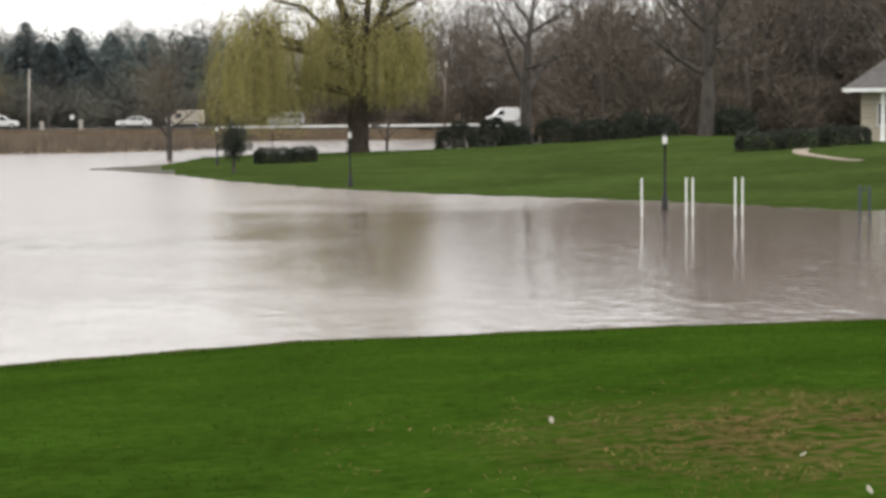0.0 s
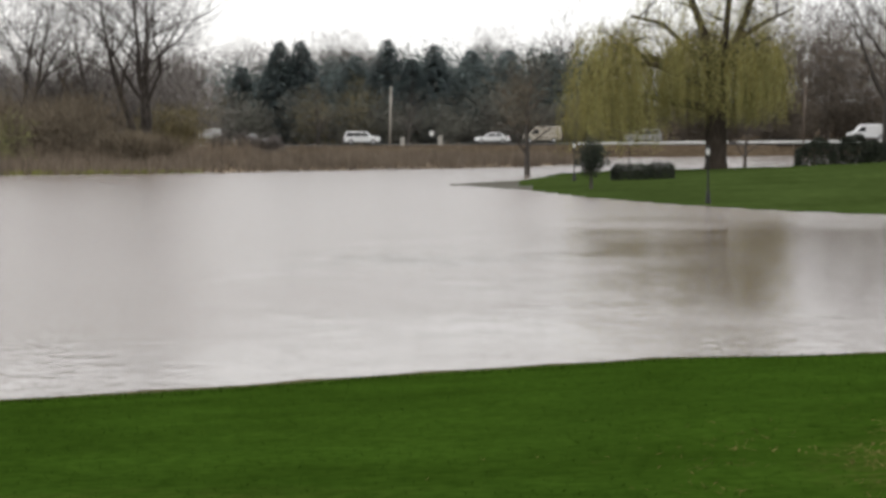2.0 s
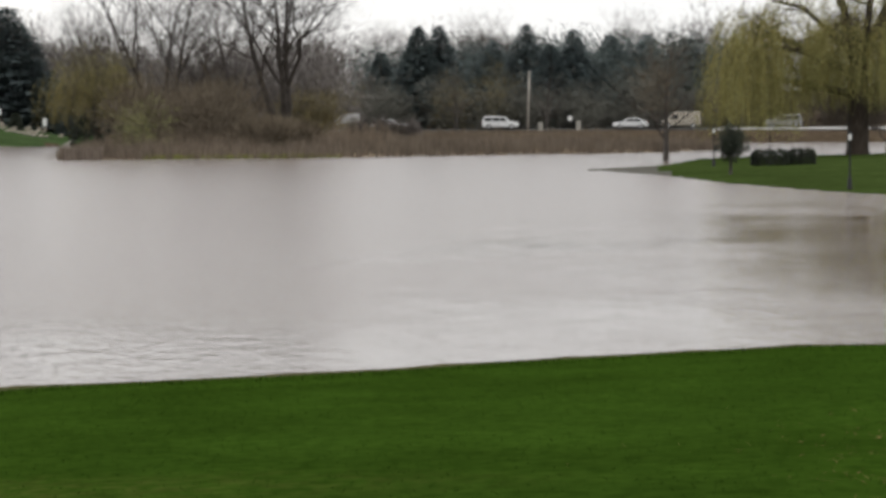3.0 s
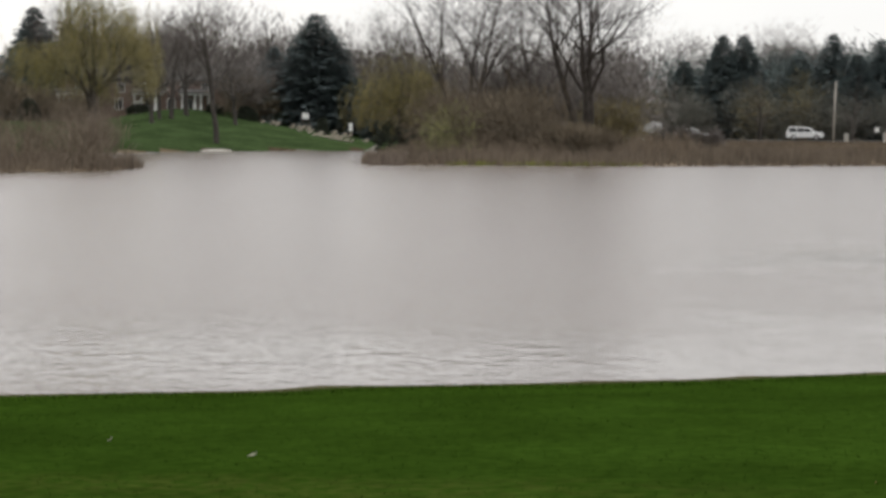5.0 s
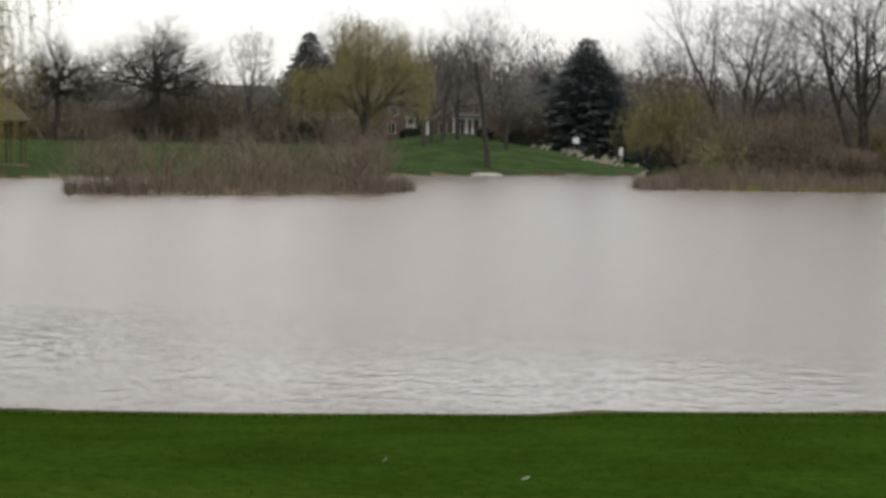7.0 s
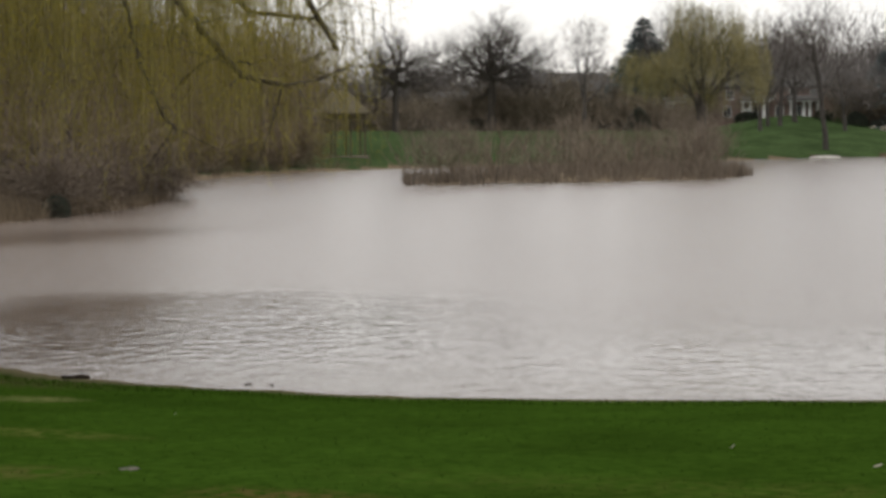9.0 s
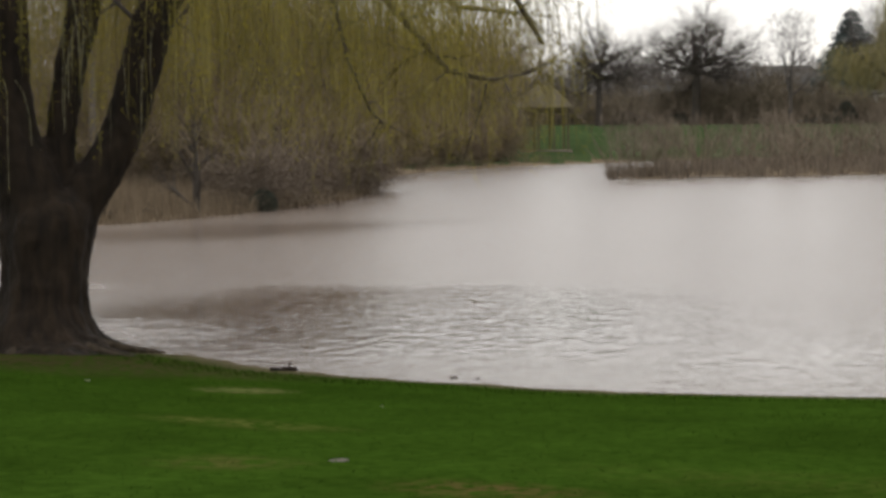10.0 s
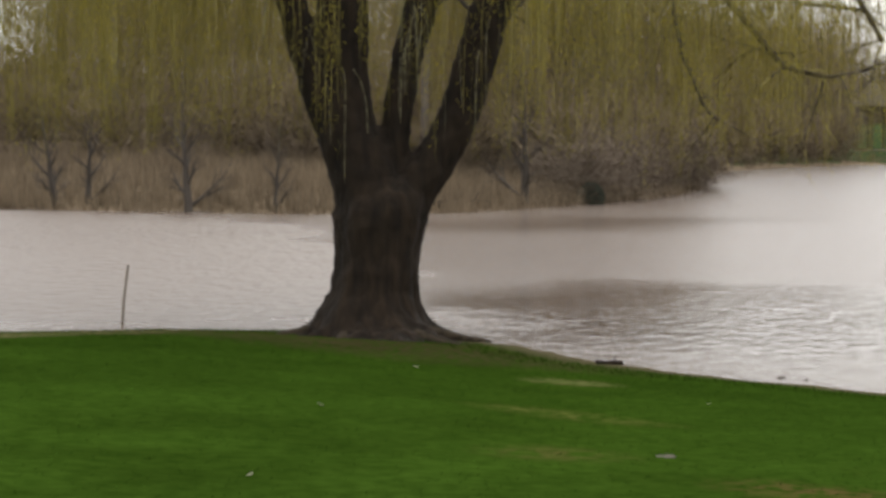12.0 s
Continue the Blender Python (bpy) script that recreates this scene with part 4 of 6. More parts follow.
# far woods: behind the lawn, behind the road, behind the far houses, on the brown bank
spots = [(x, y, min(h, 14 + 1.2 * max(0, math.degrees(math.atan2(x, y)) - 12.4))) for x, y, h in stand(74, 12.6, 34, 180, 262, 21, 29) if y < 264]
more = stand(44, 3, 26, 314, 390, 16, 22) + stand(26, 8.0, 15.0, 312, 350, 15, 20)
full = stand(64, 17.3, 23, 200, 262, 17, 22)
woods("woods_east", "leafless brown woods behind the park lawn", spots + more, models, 1)
sprays("twigs_east", "dense brown twigs of leafless woods", "trees", crowns(spots, 0.46, 0.33, 0.52) + crowns(more, 0.48, 0.4, 0.52) + crowns(full, 0.5, 0.36, 0.52) + crowns(stand(60, 12.5, 26, 182, 235, 4, 7), 0.45, 0.5, 0.5) + crowns(stand(70, 3, 26, 304, 330, 4, 8), 0.45, 0.5, 0.5), 1, RUST, 1500, 1.2, 1.0, thin=0.034)
spots = stand(46, -13, 4, 325, 400, 12, 17)
woods("woods_road", "leafless woods behind the road", spots, models, 2)
sprays("twigs_road", "grey-brown twigs of leafless woods", "trees", crowns(spots, 0.5, 0.36, 0.5), 2, HAZE, 1300, 1.5, 1.2, thin=0.028)
sprays("roadside_twigs", "dull olive-brown twiggy shrubs behind the road", "brush", crowns(stand(52, -8, 4, 306, 320, 3, 6) + stand(34, -7, 4, 308, 318, 6, 10), 0.42, 0.5, 0.5), 12, SHADE, 700, 1.0, thin=0.04)
sprays("pines_road", "dark pines crowding behind the road", "trees", crowns(stand(74, -5.8, 4.2, 324, 352, 10, 14.5) + stand(30, -1.0, 4.4, 322, 340, 12.5, 14.8), 0.5, 0.27, 0.52), 3, PINE, 1000, 0.9, -0.1, thin=0.07)
sprays("budding_trees", "small trees with yellow buds behind the road", "trees", crowns([(*polar(-2.3, 306).xy, 10.5), (*polar(-3.4, 305).xy, 8), (*polar(-7.0, 296).xy, 8.5), (*polar(-6.3, 298).xy, 8)], 0.5, 0.36, 0.45), 4, DULLBUDS, 900, 0.8, thin=0.035)
spots = stand(52, -34, -21.6, 356, 430, 9, 12) + stand(60, -21.6, -11, 352, 430, 13, 17)
woods("woods_houses", "leafless woods behind the far houses", spots, models, 3)
sprays("twigs_houses", "grey-brown twigs of leafless woods", "trees", crowns(spots, 0.48, 0.36, 0.52) + crowns(stand(60, -34, -13, 345, 360, 5, 8), 0.45, 0.5, 0.5), 5, HAZE, 1100, 1.5, 1.2, thin=0.04)
spots = ashore([s for s in stand(26, -36, -30.6, 250, 300, 12, 17) + stand(22, -42.8, -38.5, 100, 185, 13, 18) + stand(44, -66, -42.8, 100, 185, 9, 13) + stand(16, -52, -44.5, 108, 150, 11.5, 14) + stand(20, -38.5, -36.3, 108, 185, 12, 16) + stand(9, -36.3, -33.8, 130, 185, 8, 10) + stand(44, -36, -31.6, 205, 245, 10, 14) if s[0] < -66])
woods("woods_west", "leafless brown woods on the far bank", spots, models, 5)
sprays("twigs_west", "dense brown twigs of leafless woods", "trees", crowns(spots, 0.5, 0.4, 0.5) + crowns(ashore(stand(95, -70, -43, 100, 150, 2.5, 5) + stand(34, -43, -39.5, 100, 150, 4, 8) + stand(40, -39.5, -35, 100, 150, 3, 6) + stand(40, -35.5, -31.4, 178, 215, 3, 6)), 0.42, 0.5, 0.5), 6, WESTTWIG, 1300, 1.1, 1.2, thin=0.02)

# model trees, used once each in the place and copied
oak = bare_tree(11, SPREADING, 15.5, 0.62, label="broad leafless oak with a rounded crown")
elm = bare_tree(12, UPRIGHT, 19.0, 0.34, label="tall leafless tree with upswept limbs")
ash = bare_tree(13, SLENDER, 16.0, 0.30, label="slender leafless tree with grey bark")
OPEN = [(7, 8, 0.38, 42, 0.62, 0.05, 0.06), (6, 8, 0.2, 40, 0.5, 0.06, 0.12), (5, 7, 0.2, 38, 0.5, 0.05, 0.14), (3, 5, 0.15, 36, 0.5, 0.05, 0.15), (2, 0, 0, 0, 0, 0.03, 0.2)]
broad = bare_tree(18, OPEN, 17.5, 0.26, stems=3, splay=15, twigmat=GREYBARK, label="wide leafless tree with several leaning trunks")
twin = bare_tree(14, OPEN, 20.0, 0.34, stems=3, splay=8, twigmat=GREYBARK, label="tall leafless tree with three leaning trunks")


def dome_oak():
    """A short trunk whose limbs fan out into a wide half-round crown."""
    rng = random.Random(17)
    wood, twigs = Shape(), Shape()
    wood.tube([Vector((0, 0, -0.4)), Vector((0.05, 0, 2)), Vector((0, 0.1, 5)), Vector((0.1, 0, 8.5))], [0.62, 0.48, 0.42, 0.36], 10)
    for k in range(30):
        up = 0.02 + 0.90 * (k + 0.5) / 30
        flat = math.sqrt(1 - up * up)
        w = k * 2.4
        d = Vector((math.cos(w) * flat, math.sin(w) * flat, up - 0.2)).normalized()
        grow(rng, wood, twigs, Vector((0, 0, 6.8 + 2.0 * up)), d, rng.uniform(6.6, 8.2), rng.uniform(0.13, 0.19), 1, FAN, None, True)
    tree = thing("bare_tree", "broad leafless oak with a half-round crown", "tree")
    part("trunk", wood, DARKBARK, tree, smooth=True)
    part("crown", twigs, DARKBARK, tree, "fine bare twigs")
    return tree


DARKBARK = mat("dark_bark", (0.042, 0.035, 0.029), (0.085, 0.072, 0.060), 5, 0.95, 0.5, stretch=(1, 1, 0.3), patch=0.2, depth=0.05)
FAN = [(1, 0, 0, 0, 0, 0, 0), (7, 12, 0.2, 50, 0.5, 0.05, 0.24), (4, 8, 0.2, 46, 0.5, 0.05, 0.22), (3, 6, 0.2, 36, 0.5, 0.04, 0.15), (2, 0, 0, 0, 0, 0.03, 0.2)]
dome = dome_oak()
sapling = bare_tree(15, SLENDER, 2.6, 0.085, twig=0.006, bark=DARKBARK, twigmat=DARKBARK, label="small leafless sapling at the water's edge", name="sapling")
fir = spruce(31, 18.0, 4.4)
TREES = [  # model, bearing, distance, size, turn, width, label
    (dome, -26.5, 320, 1.1, 0, 1.3, ""), (dome, -29.05, 285, 0.9, 80, 1.0, "leafless spreading oak behind the pavilion"), (oak, -24.0, 312, 1.03, 30, 0.72, ""), (ash, -24.7, 330, 0.8, 200, 1.3, ""),
    (elm, -21.9, 335, 1.08, 20, 1.0, ""), (elm, -17.7, 278, 1.14, 200, 1.25, ""), (elm, -19.2, 300, 0.92, 110, 1.2, ""), (oak, -18.5, 306, 0.92, 60, 0.8, ""), (ash, -18.9, 300, 0.95, 10, 1.3, ""), (ash, -19.4, 296, 0.9, 70, 1.3, ""), (ash, -17.2, 302, 0.82, 130, 1.3, ""),
    (broad, -13.1, 330, 1.22, 90, 1.15, ""), (broad, -11.1, 236, 1.32, 200, 1.2, ""), (twin, -7.95, 225, 1.12, -62, 1.6, ""), (ash, -10.2, 240, 0.95, 0, 1.3, ""), (elm, -9.2, 245, 1.02, 150, 1.5, ""), (ash, -9.2, 245, 0.85, 50, 1.3, ""),
    (oak, -5.3, 345, 1.05, 30, 1.0, ""), (dome, -2.5, 350, 1.0, 100, 0.9, ""), (oak, 1.36, 355, 1.14, 220, 0.9, ""), (ash, -3.3, 300, 0.62, 220, 1.2, ""), (ash, -0.9, 302, 0.6, 20, 1.2, ""),
    (oak, 11.75, 172, 1.12, 40, 0.9, "large leafless tree beside the dark hedge"), (oak, 16.45, 150, 1.05, 160, 0.95, "large leafless tree on the lawn crest"), (elm, 19.2, 190, 0.9, 10, 1.2, ""), (elm, 21.5, 165, 0.9, 70, 1.2, ""),
    (ash, 8.0, 184, 0.42, 0, 1.3, "young leafless tree near the pond"), (oak, -31.5, 262, 0.8, 10, 1.0, ""),
]
for model, az, d, size, spin, wide, label in TREES:
    place(model, az, d, None, size, spin, wide, label)
SPRUCES = [(-15.05, 330, 0.99, 1.85), (-22.45, 340, 1.0, 1.4), (-4.3, 318, 0.86, 0.85), (-3.75, 320, 0.87, 0.9), (-1.45, 322, 0.88, 0.9), (-0.2, 325, 0.84, 0.9), (0.8, 330, 0.8, 1.0), (1.8, 330, 0.8, 1.0), (-2.3, 330, 0.76, 1.0),
           (2.8, 335, 0.78, 1.0), (-5.3, 325, 0.66, 1.0), (-0.8, 316, 0.7, 1.0), (-13.0, 318, 0.5, 1.2), (-14.4, 326, 0.6, 1.1), (-16.2, 338, 0.65, 1.0)]
for i, (az, d, size, wide) in enumerate(SPRUCES):
    place(fir, az, d, None, size, 37 * i, wide * (1.35 if i < 2 else 2.05))
for model in (oak, elm, ash, twin, fir, dome, broad):   # the models themselves stand in the wood
    model.matrix_basis = Matrix.Translation(on_ground(26 + 3 * len(model.name), 200 + 9 * len(model.name), 0.1))
sapling.matrix_basis = Matrix.Translation(on_ground(-46.4, 76.8, 0.05)) @ Matrix.Diagonal((1.5, 1.5, 1.45, 1))
for az, d, size, spin in ((-48.65, 76.9, 1.5, 60), (-52.1, 79.5, 1.3, 140), (-51.3, 80, 1.2, 20), (-39.75, 85.6, 1.6, 200)):
    place(sapling, az, d, None, size, spin, 1.2)
near_willow()
far_willow(5, 19, 3.4, 2, 0.80, (3, 9), WILLOWLEAF, 7.25, 166, "large weeping willow in fresh leaf on the lawn", low=lambda p: 0.9 if p.x < -5.4 else 3.2, leaf=0.21, step=0.19, keep=0.64, sift=lambda p: 0.0 if p.x > 4.5 else 0.3 if -5.4 < p.x < -3.2 else (0.34 if p.z > 10.5 and p.x > -4 else (0.45 if abs(p.x) < 1.2 else 1.0)), bark=BROWNBARK, lobes=[
    ([(0, 0, 4.6), (-3.3, 0, 5.3), (-6.8, 0.3, 6.1), (-9.5, 0.5, 7.2)], 0.36, 5), ([(-0.2, 0, 6.2), (-4.4, 0.4, 8.5), (-7.3, 0.6, 9.3), (-10.3, 0.2, 6.2)], 0.32, 12), ([(0, 0, 6), (-4.4, -2, 8.0), (-7.0, -2.6, 8.3), (-9.4, -2.4, 6.0)], 0.26, 10),
    ([(0, 0, 7), (0.8, -0.5, 8.6), (1.6, -1.2, 9.0), (2.4, -1.6, 8.2)], 0.26, 9), ([(0, 0, 6.5), (-0.5, -1.5, 8.2), (-0.9, -2.2, 8.8), (-1.2, -2.6, 8.2)], 0.24, 8), ([(0.1, 0, 7), (2.0, 1, 11), (3.2, 1.4, 14.5), (4.6, 1.6, 17.5)], 0.36, 8),
    ([(0.1, 0, 7), (-0.9, 0.6, 10.5), (-2.2, 1.0, 14), (-3.0, 1.2, 18)], 0.40, 9),
    ([(0.1, 0, 7.4), (0.7, -0.4, 10), (1.0, -0.8, 13), (1.2, -1.0, 17)], 0.34, 7), ([(0, 0, 7.2), (-2.4, -0.6, 9.6), (-4.0, -0.8, 11.2), (-6.4, -0.6, 11.8)], 0.24, 6), ([(0.2, 0, 8.2), (2.2, 0.6, 10.4), (4.4, 1.0, 11.6), (6.0, 1.2, 12.4)], 0.2, 5)])
far_willow(6, 18.6, 8.4, 9, 0.6, (1.5, 5.0), OLIVELEAF, -20.95, 262, "weeping willow with pale young leaves on the far shore", low=5.2, leaf=0.30, step=0.36, lobes=[([(0, 0, 6), (-3.6, -0.5, 10), (-6.4, -0.8, 11.4), (-8.6, -0.8, 10)], 0.22, 9), ([(0, 0, 6), (-3.2, -2.5, 9), (-5.6, -3.4, 10.6), (-7.6, -3.6, 9.4)], 0.2, 8)], keep=0.62, bark=GREYBARK, sift=lambda p: 0.0 if p.x < -9.6 or p.x > 7.6 or (p.x < -3.4 and p.z > 12.8) else 1.0)
far_willow(7, 12.4, 4.6, 8, 0.4, (2, 5), DULLOLIVE, -12.8, 232, "rounded willow with olive buds by the inlet", low=1.8, leaf=0.36, step=0.42, keep=0.2, bark=GREYBARK)
sprays("olive_haze", "soft olive twigs and buds of a rounded willow", "trees", [(*polar(-12.9, 231).xy, 8.2, 4.0, 3.6), (*polar(-12.4, 233).xy, 6.6, 4.2, 3.4)], 24, DULLOLIVE, 1500, 0.7, 0.6, thin=0.035)

sprays("fine_twigs", "pale fine twigs in the crowns of tall bare trees", "trees", [(*polar(az, d).xy, z, r, h) for az, d, z, r, h in (
    (-13.1, 332, 16.5, 7.0, 5.0), (-11.6, 238, 14.0, 4.6, 5.5), (-10.7, 238, 15.2, 4.8, 5.2), (-9.9, 240, 13.2, 4.0, 4.6), (-8.5, 228, 16.0, 4.2, 5.0), (-7.3, 226, 16.0, 4.4, 5.2), (-17.7, 279, 16.5, 3.6, 5.0),
    (-24.0, 313, 16.5, 3.6, 4.0), (-26.5, 322, 17.0, 8.0, 4.0), (-21.9, 336, 18.5, 4.0, 5.0), (-19.2, 301, 14.0, 4.0, 4.0), (-18.5, 307, 13.5, 4.0, 4.0), (-2.7, 352, 15.5, 6.6, 4.8), (-2.7, 350, 15.0, 6.0, 4.6), (-5.3, 347, 14.4, 6.2, 4.6), (-5.3, 345, 14.0, 5.6, 4.4), (1.36, 357, 15.8, 5.4, 4.8), (1.36, 355, 15.2, 5.0, 4.6),
    (11.75, 172, 13.5, 6.0, 5.0), (10.6, 190, 12.5, 5.0, 4.0), (13.6, 186, 13.0, 5.5, 4.5), (16.45, 150, 12.5, 5.5, 4.5), (8.6, 182, 14.0, 5.0, 4.0))],
    28, PALETWIG, 1500, 1.1, 0.9, thin=0.014)

# reeds and brush
rng = random.Random(9)


def scatter(n, az0, az1, d0, d1, h0, h1, which, gap=0.0):
    """Random spots between two bearings and distances that lie on one piece of land."""
    az, d = [rng.uniform(az0, az1) for _ in range(n)], [rng.uniform(d0, d1) for _ in range(n)]
    px = np.array([q * math.sin(radians(a)) for a, q in zip(az, d)])
    py = np.array([q * math.cos(radians(a)) for a, q in zip(az, d)])
    z, w = lie(px, py)
    return [(x, y, rng.uniform(h0, h1)) for x, y, zz, ww in zip(px, py, z, w) if ww == which and zz > -0.05]


brush_field("reeds", "tall dead brown reeds along the lake bank", "reeds", scatter(5200, -13.15, 4.2, 174, 232, 0.5, 1.2, 2) + scatter(260, -13.75, -13.1, 180, 200, 0.4, 0.9, 2), rng, 1.5, 0.035, REED)
brush_field("island_reeds", "dead brown reeds on a small island", "reeds", scatter(2600, -29.5, -19.2, 132, 190, 0.5, 1.2, 4), rng, 1.3, 0.03, REED)
brush_field("bank_grass", "pale dry grass on the brown bank", "grass", scatter(6500, -57, -37, 74, 104, 0.4, 1.2, 3) + scatter(2000, -39.5, -33, 84, 115, 0.4, 0.9, 3) + scatter(1300, -34, -28, 95, 215, 0.4, 1.1, 3), rng, 0.9, 0.02, TANGRASS)
thicket("island_brush", "leafless brown shrubs on the island", scatter(34, -29, -20, 136, 185, 1.6, 4.6, 4), 1, BRUSH)
sprays("island_twigs", "feathery pale brown twigs on the island", "brush", [(x, y, 0.3 + h * 0.5, 1.6, h * 0.62) for x, y, h in scatter(85, -28.6, -20.3, 134, 182, 2.4, 4.4, 4)], 14, REED, 170, 0.9, 2.2, thin=0.022)
thicket("bank_brush", "leafless brown shrubs on the lake bank", scatter(260, -12.6, -5.0, 190, 235, 1.2, 2.8, 2), 2, BRUSH)
thicket("road_brush", "leafless brown shrubs below the road", scatter(120, -7, 4, 190, 265, 0.8, 2.2, 2), 3, BRUSH)
thicket("west_brush", "leafless brown shrubs on the far bank", scatter(300, -58, -39.5, 97, 150, 1.5, 4.5, 3) + scatter(190, -39.5, -33.5, 92, 170, 1.2, 2.6, 3), 4, GREYBRUSH, twig=0.012)
sprays("house_brush", "leafless grey-brown shrubs round the far houses", "brush", crowns([s for s in stand(70, -31, -13.2, 322, 345, 3, 6.5) if not -20.4 < math.degrees(math.atan2(s[0], s[1])) < -17.7] + stand(24, -28.6, -21.5, 322, 338, 5, 8) + stand(6, -17.6, -16.6, 322, 330, 5, 8) + stand(5, -21.9, -20.8, 318, 325, 3, 5.5) + stand(9, -25.7, -23.2, 318, 330, 7, 11), 0.42, 0.5, 0.5), 7, INLETTWIG, 800, 1.0, 0.8, thin=0.04)
sprays("garden_twigs", "fine grey-brown twigs of trees before the brick house", "trees", [(*polar(az, d).xy, z, 3.4, 3.2) for az, d, z in ((-20.2, 322, 11.0), (-19.5, 318, 11.6), (-18.9, 322, 10.6), (-18.3, 318, 11.4), (-17.5, 320, 10.5), (-16.8, 322, 10.0), (-16.9, 326, 7.5), (-16.2, 328, 8.0), (-15.9, 330, 11.0))], 29, HAZE, 1100, 1.0, 0.9, thin=0.03)
sprays("inlet_brush", "rusty leafless shrubs by the inlet", "brush", crowns(stand(20, -12.0, -9.2, 205, 236, 5.5, 8.5), 0.45, 0.5, 0.5) + crowns(stand(8, -9.0, -7.0, 190, 206, 1.8, 3.0), 0.45, 0.6, 0.5), 8, INLETTWIG, 1100, 1.0, 1.0, thin=0.03)
sprays("olive_brush", "dull olive shrubs below the road", "brush", crowns(stand(7, -7.7, -6.8, 238, 250, 5.5, 7.5), 0.45, 0.5, 0.5), 18, DULLBUDS, 1000, 0.8, 0.8, thin=0.03)
sprays("inlet_grey_brush", "grey leafless shrubs behind the inlet", "brush", crowns(stand(24, -11.8, -6.2, 240, 262, 9, 14) + stand(5, -6.2, -4.0, 240, 262, 1.5, 2.6), 0.45, 0.4, 0.5), 9, HAZE, 900, 1.1, 1.0, thin=0.04)
sprays("bank_haze", "soft grey-brown twigs of low shrubs at the water's edge", "brush", crowns(scatter(70, -38.6, -33.2, 89, 125, 1.6, 3.4, 3), 0.45, 0.7, 0.55), 26, GREYBRUSH, 900, 0.6, 0.6, thin=0.022)
sprays("green_brush", "shrub in first yellow-green leaf", "brush", crowns([(*polar(-11.45, 194).xy, 5.6), (*polar(-11.85, 193).xy, 4.2)], 0.5, 0.5, 0.5), 10, BUDS, 600, 0.5)

# ---- park furniture, buildings and vehicles ----
BLACKMETAL = mat("black_painted_iron", (0.012, 0.012, 0.012), (0.03, 0.03, 0.03), 9, 0.5, 0.1, metal=0.3)
WHITEPAINT = mat("white_paint", (0.66, 0.66, 0.63), (0.80, 0.80, 0.78), 3, 0.6, 0.1, patch=0.1)
MILKGLASS = mat("milk_glass", (0.72, 0.72, 0.70), (0.82, 0.82, 0.80), 3, 0.25, 0)
CONCRETE = mat("pale_concrete", (0.36, 0.34, 0.30), (0.52, 0.49, 0.44), 2.5, 0.9, 0.3, patch=0.15)
ASPHALT = mat("road_asphalt", (0.045, 0.045, 0.045), (0.075, 0.073, 0.07), 4, 0.9, 0.3, patch=0.15)
TANSTONE = mat("tan_path_stone", (0.16, 0.130, 0.100), (0.25, 0.205, 0.160), 4, 0.9, 0.4, patch=0.15)
ROOF = mat("grey_roof_shingle", (0.058, 0.054, 0.051), (0.098, 0.092, 0.086), 3, 0.9, 0.5, patch=0.15)
BEIGE = mat("beige_siding", (0.42, 0.37, 0.285), (0.54, 0.48, 0.38), 2, 0.85, 0.2, stretch=(0.2, 0.2, 6), patch=0.1)
BRICK = mat("red_brick_wall", (0.150, 0.104, 0.087), (0.22, 0.156, 0.130), 6, 0.9, 0.4, patch=0.15)
PANE = mat("dark_window_glass", (0.02, 0.022, 0.025), (0.04, 0.042, 0.045), 1, 0.12, 0, spec=0.6)
OLDWOOD = mat("weathered_wood", (0.11, 0.085, 0.065), (0.22, 0.18, 0.145), 5, 0.9, 0.5, stretch=(1, 1, 0.2), patch=0.2)
POLEWOOD = mat("pale_pole", (0.34, 0.31, 0.27), (0.48, 0.44, 0.39), 4, 0.85, 0.3, stretch=(1, 1, 0.1), patch=0.1)
STONE = mat("pale_stone", (0.28, 0.245, 0.195), (0.46, 0.41, 0.34), 3, 0.9, 0.4, vary=0.3)
YELLOWROOF = mat("straw_coloured_roof", (0.075, 0.062, 0.036), (0.12, 0.10, 0.058), 3, 0.9, 0.3, patch=0.15)
RUBBER = mat("tyre_rubber", (0.012, 0.012, 0.012), (0.025, 0.025, 0.025), 8, 0.8, 0.1)
CHROME = mat("wheel_metal", (0.4, 0.4, 0.4), (0.55, 0.55, 0.55), 4, 0.35, 0, metal=0.9)
REDLENS = mat("red_lamp_lens", (0.25, 0.02, 0.02), (0.35, 0.03, 0.03), 4, 0.3, 0)
CLEARLENS = mat("headlamp_lens", (0.6, 0.6, 0.6), (0.75, 0.75, 0.75), 4, 0.15, 0)


def car_paint(name, colour):
    m = mat(name, tuple(c * 0.94 for c in colour), colour, 1.5, 0.3, 0, spec=0.5)
    m.node_tree.nodes["Principled BSDF"].inputs["Coat Weight"].default_value = 0.5
    return m


CARWHITE = car_paint("white_car_paint", (0.76, 0.76, 0.75))
CARSILVER = car_paint("silver_car_paint", (0.42, 0.42, 0.42))
CARBEIGE = car_paint("beige_car_paint", (0.46, 0.41, 0.33))


def at_place(az, d, sink=0.0, turn=0.0, z=None):
    """A pose on the ground, facing back to the turning point."""
    p = on_ground(az, d, sink)
    if z is not None:
        p.z = z
    return Matrix.Translation(p) @ Matrix.Rotation(radians(-az + turn), 4, "Z")


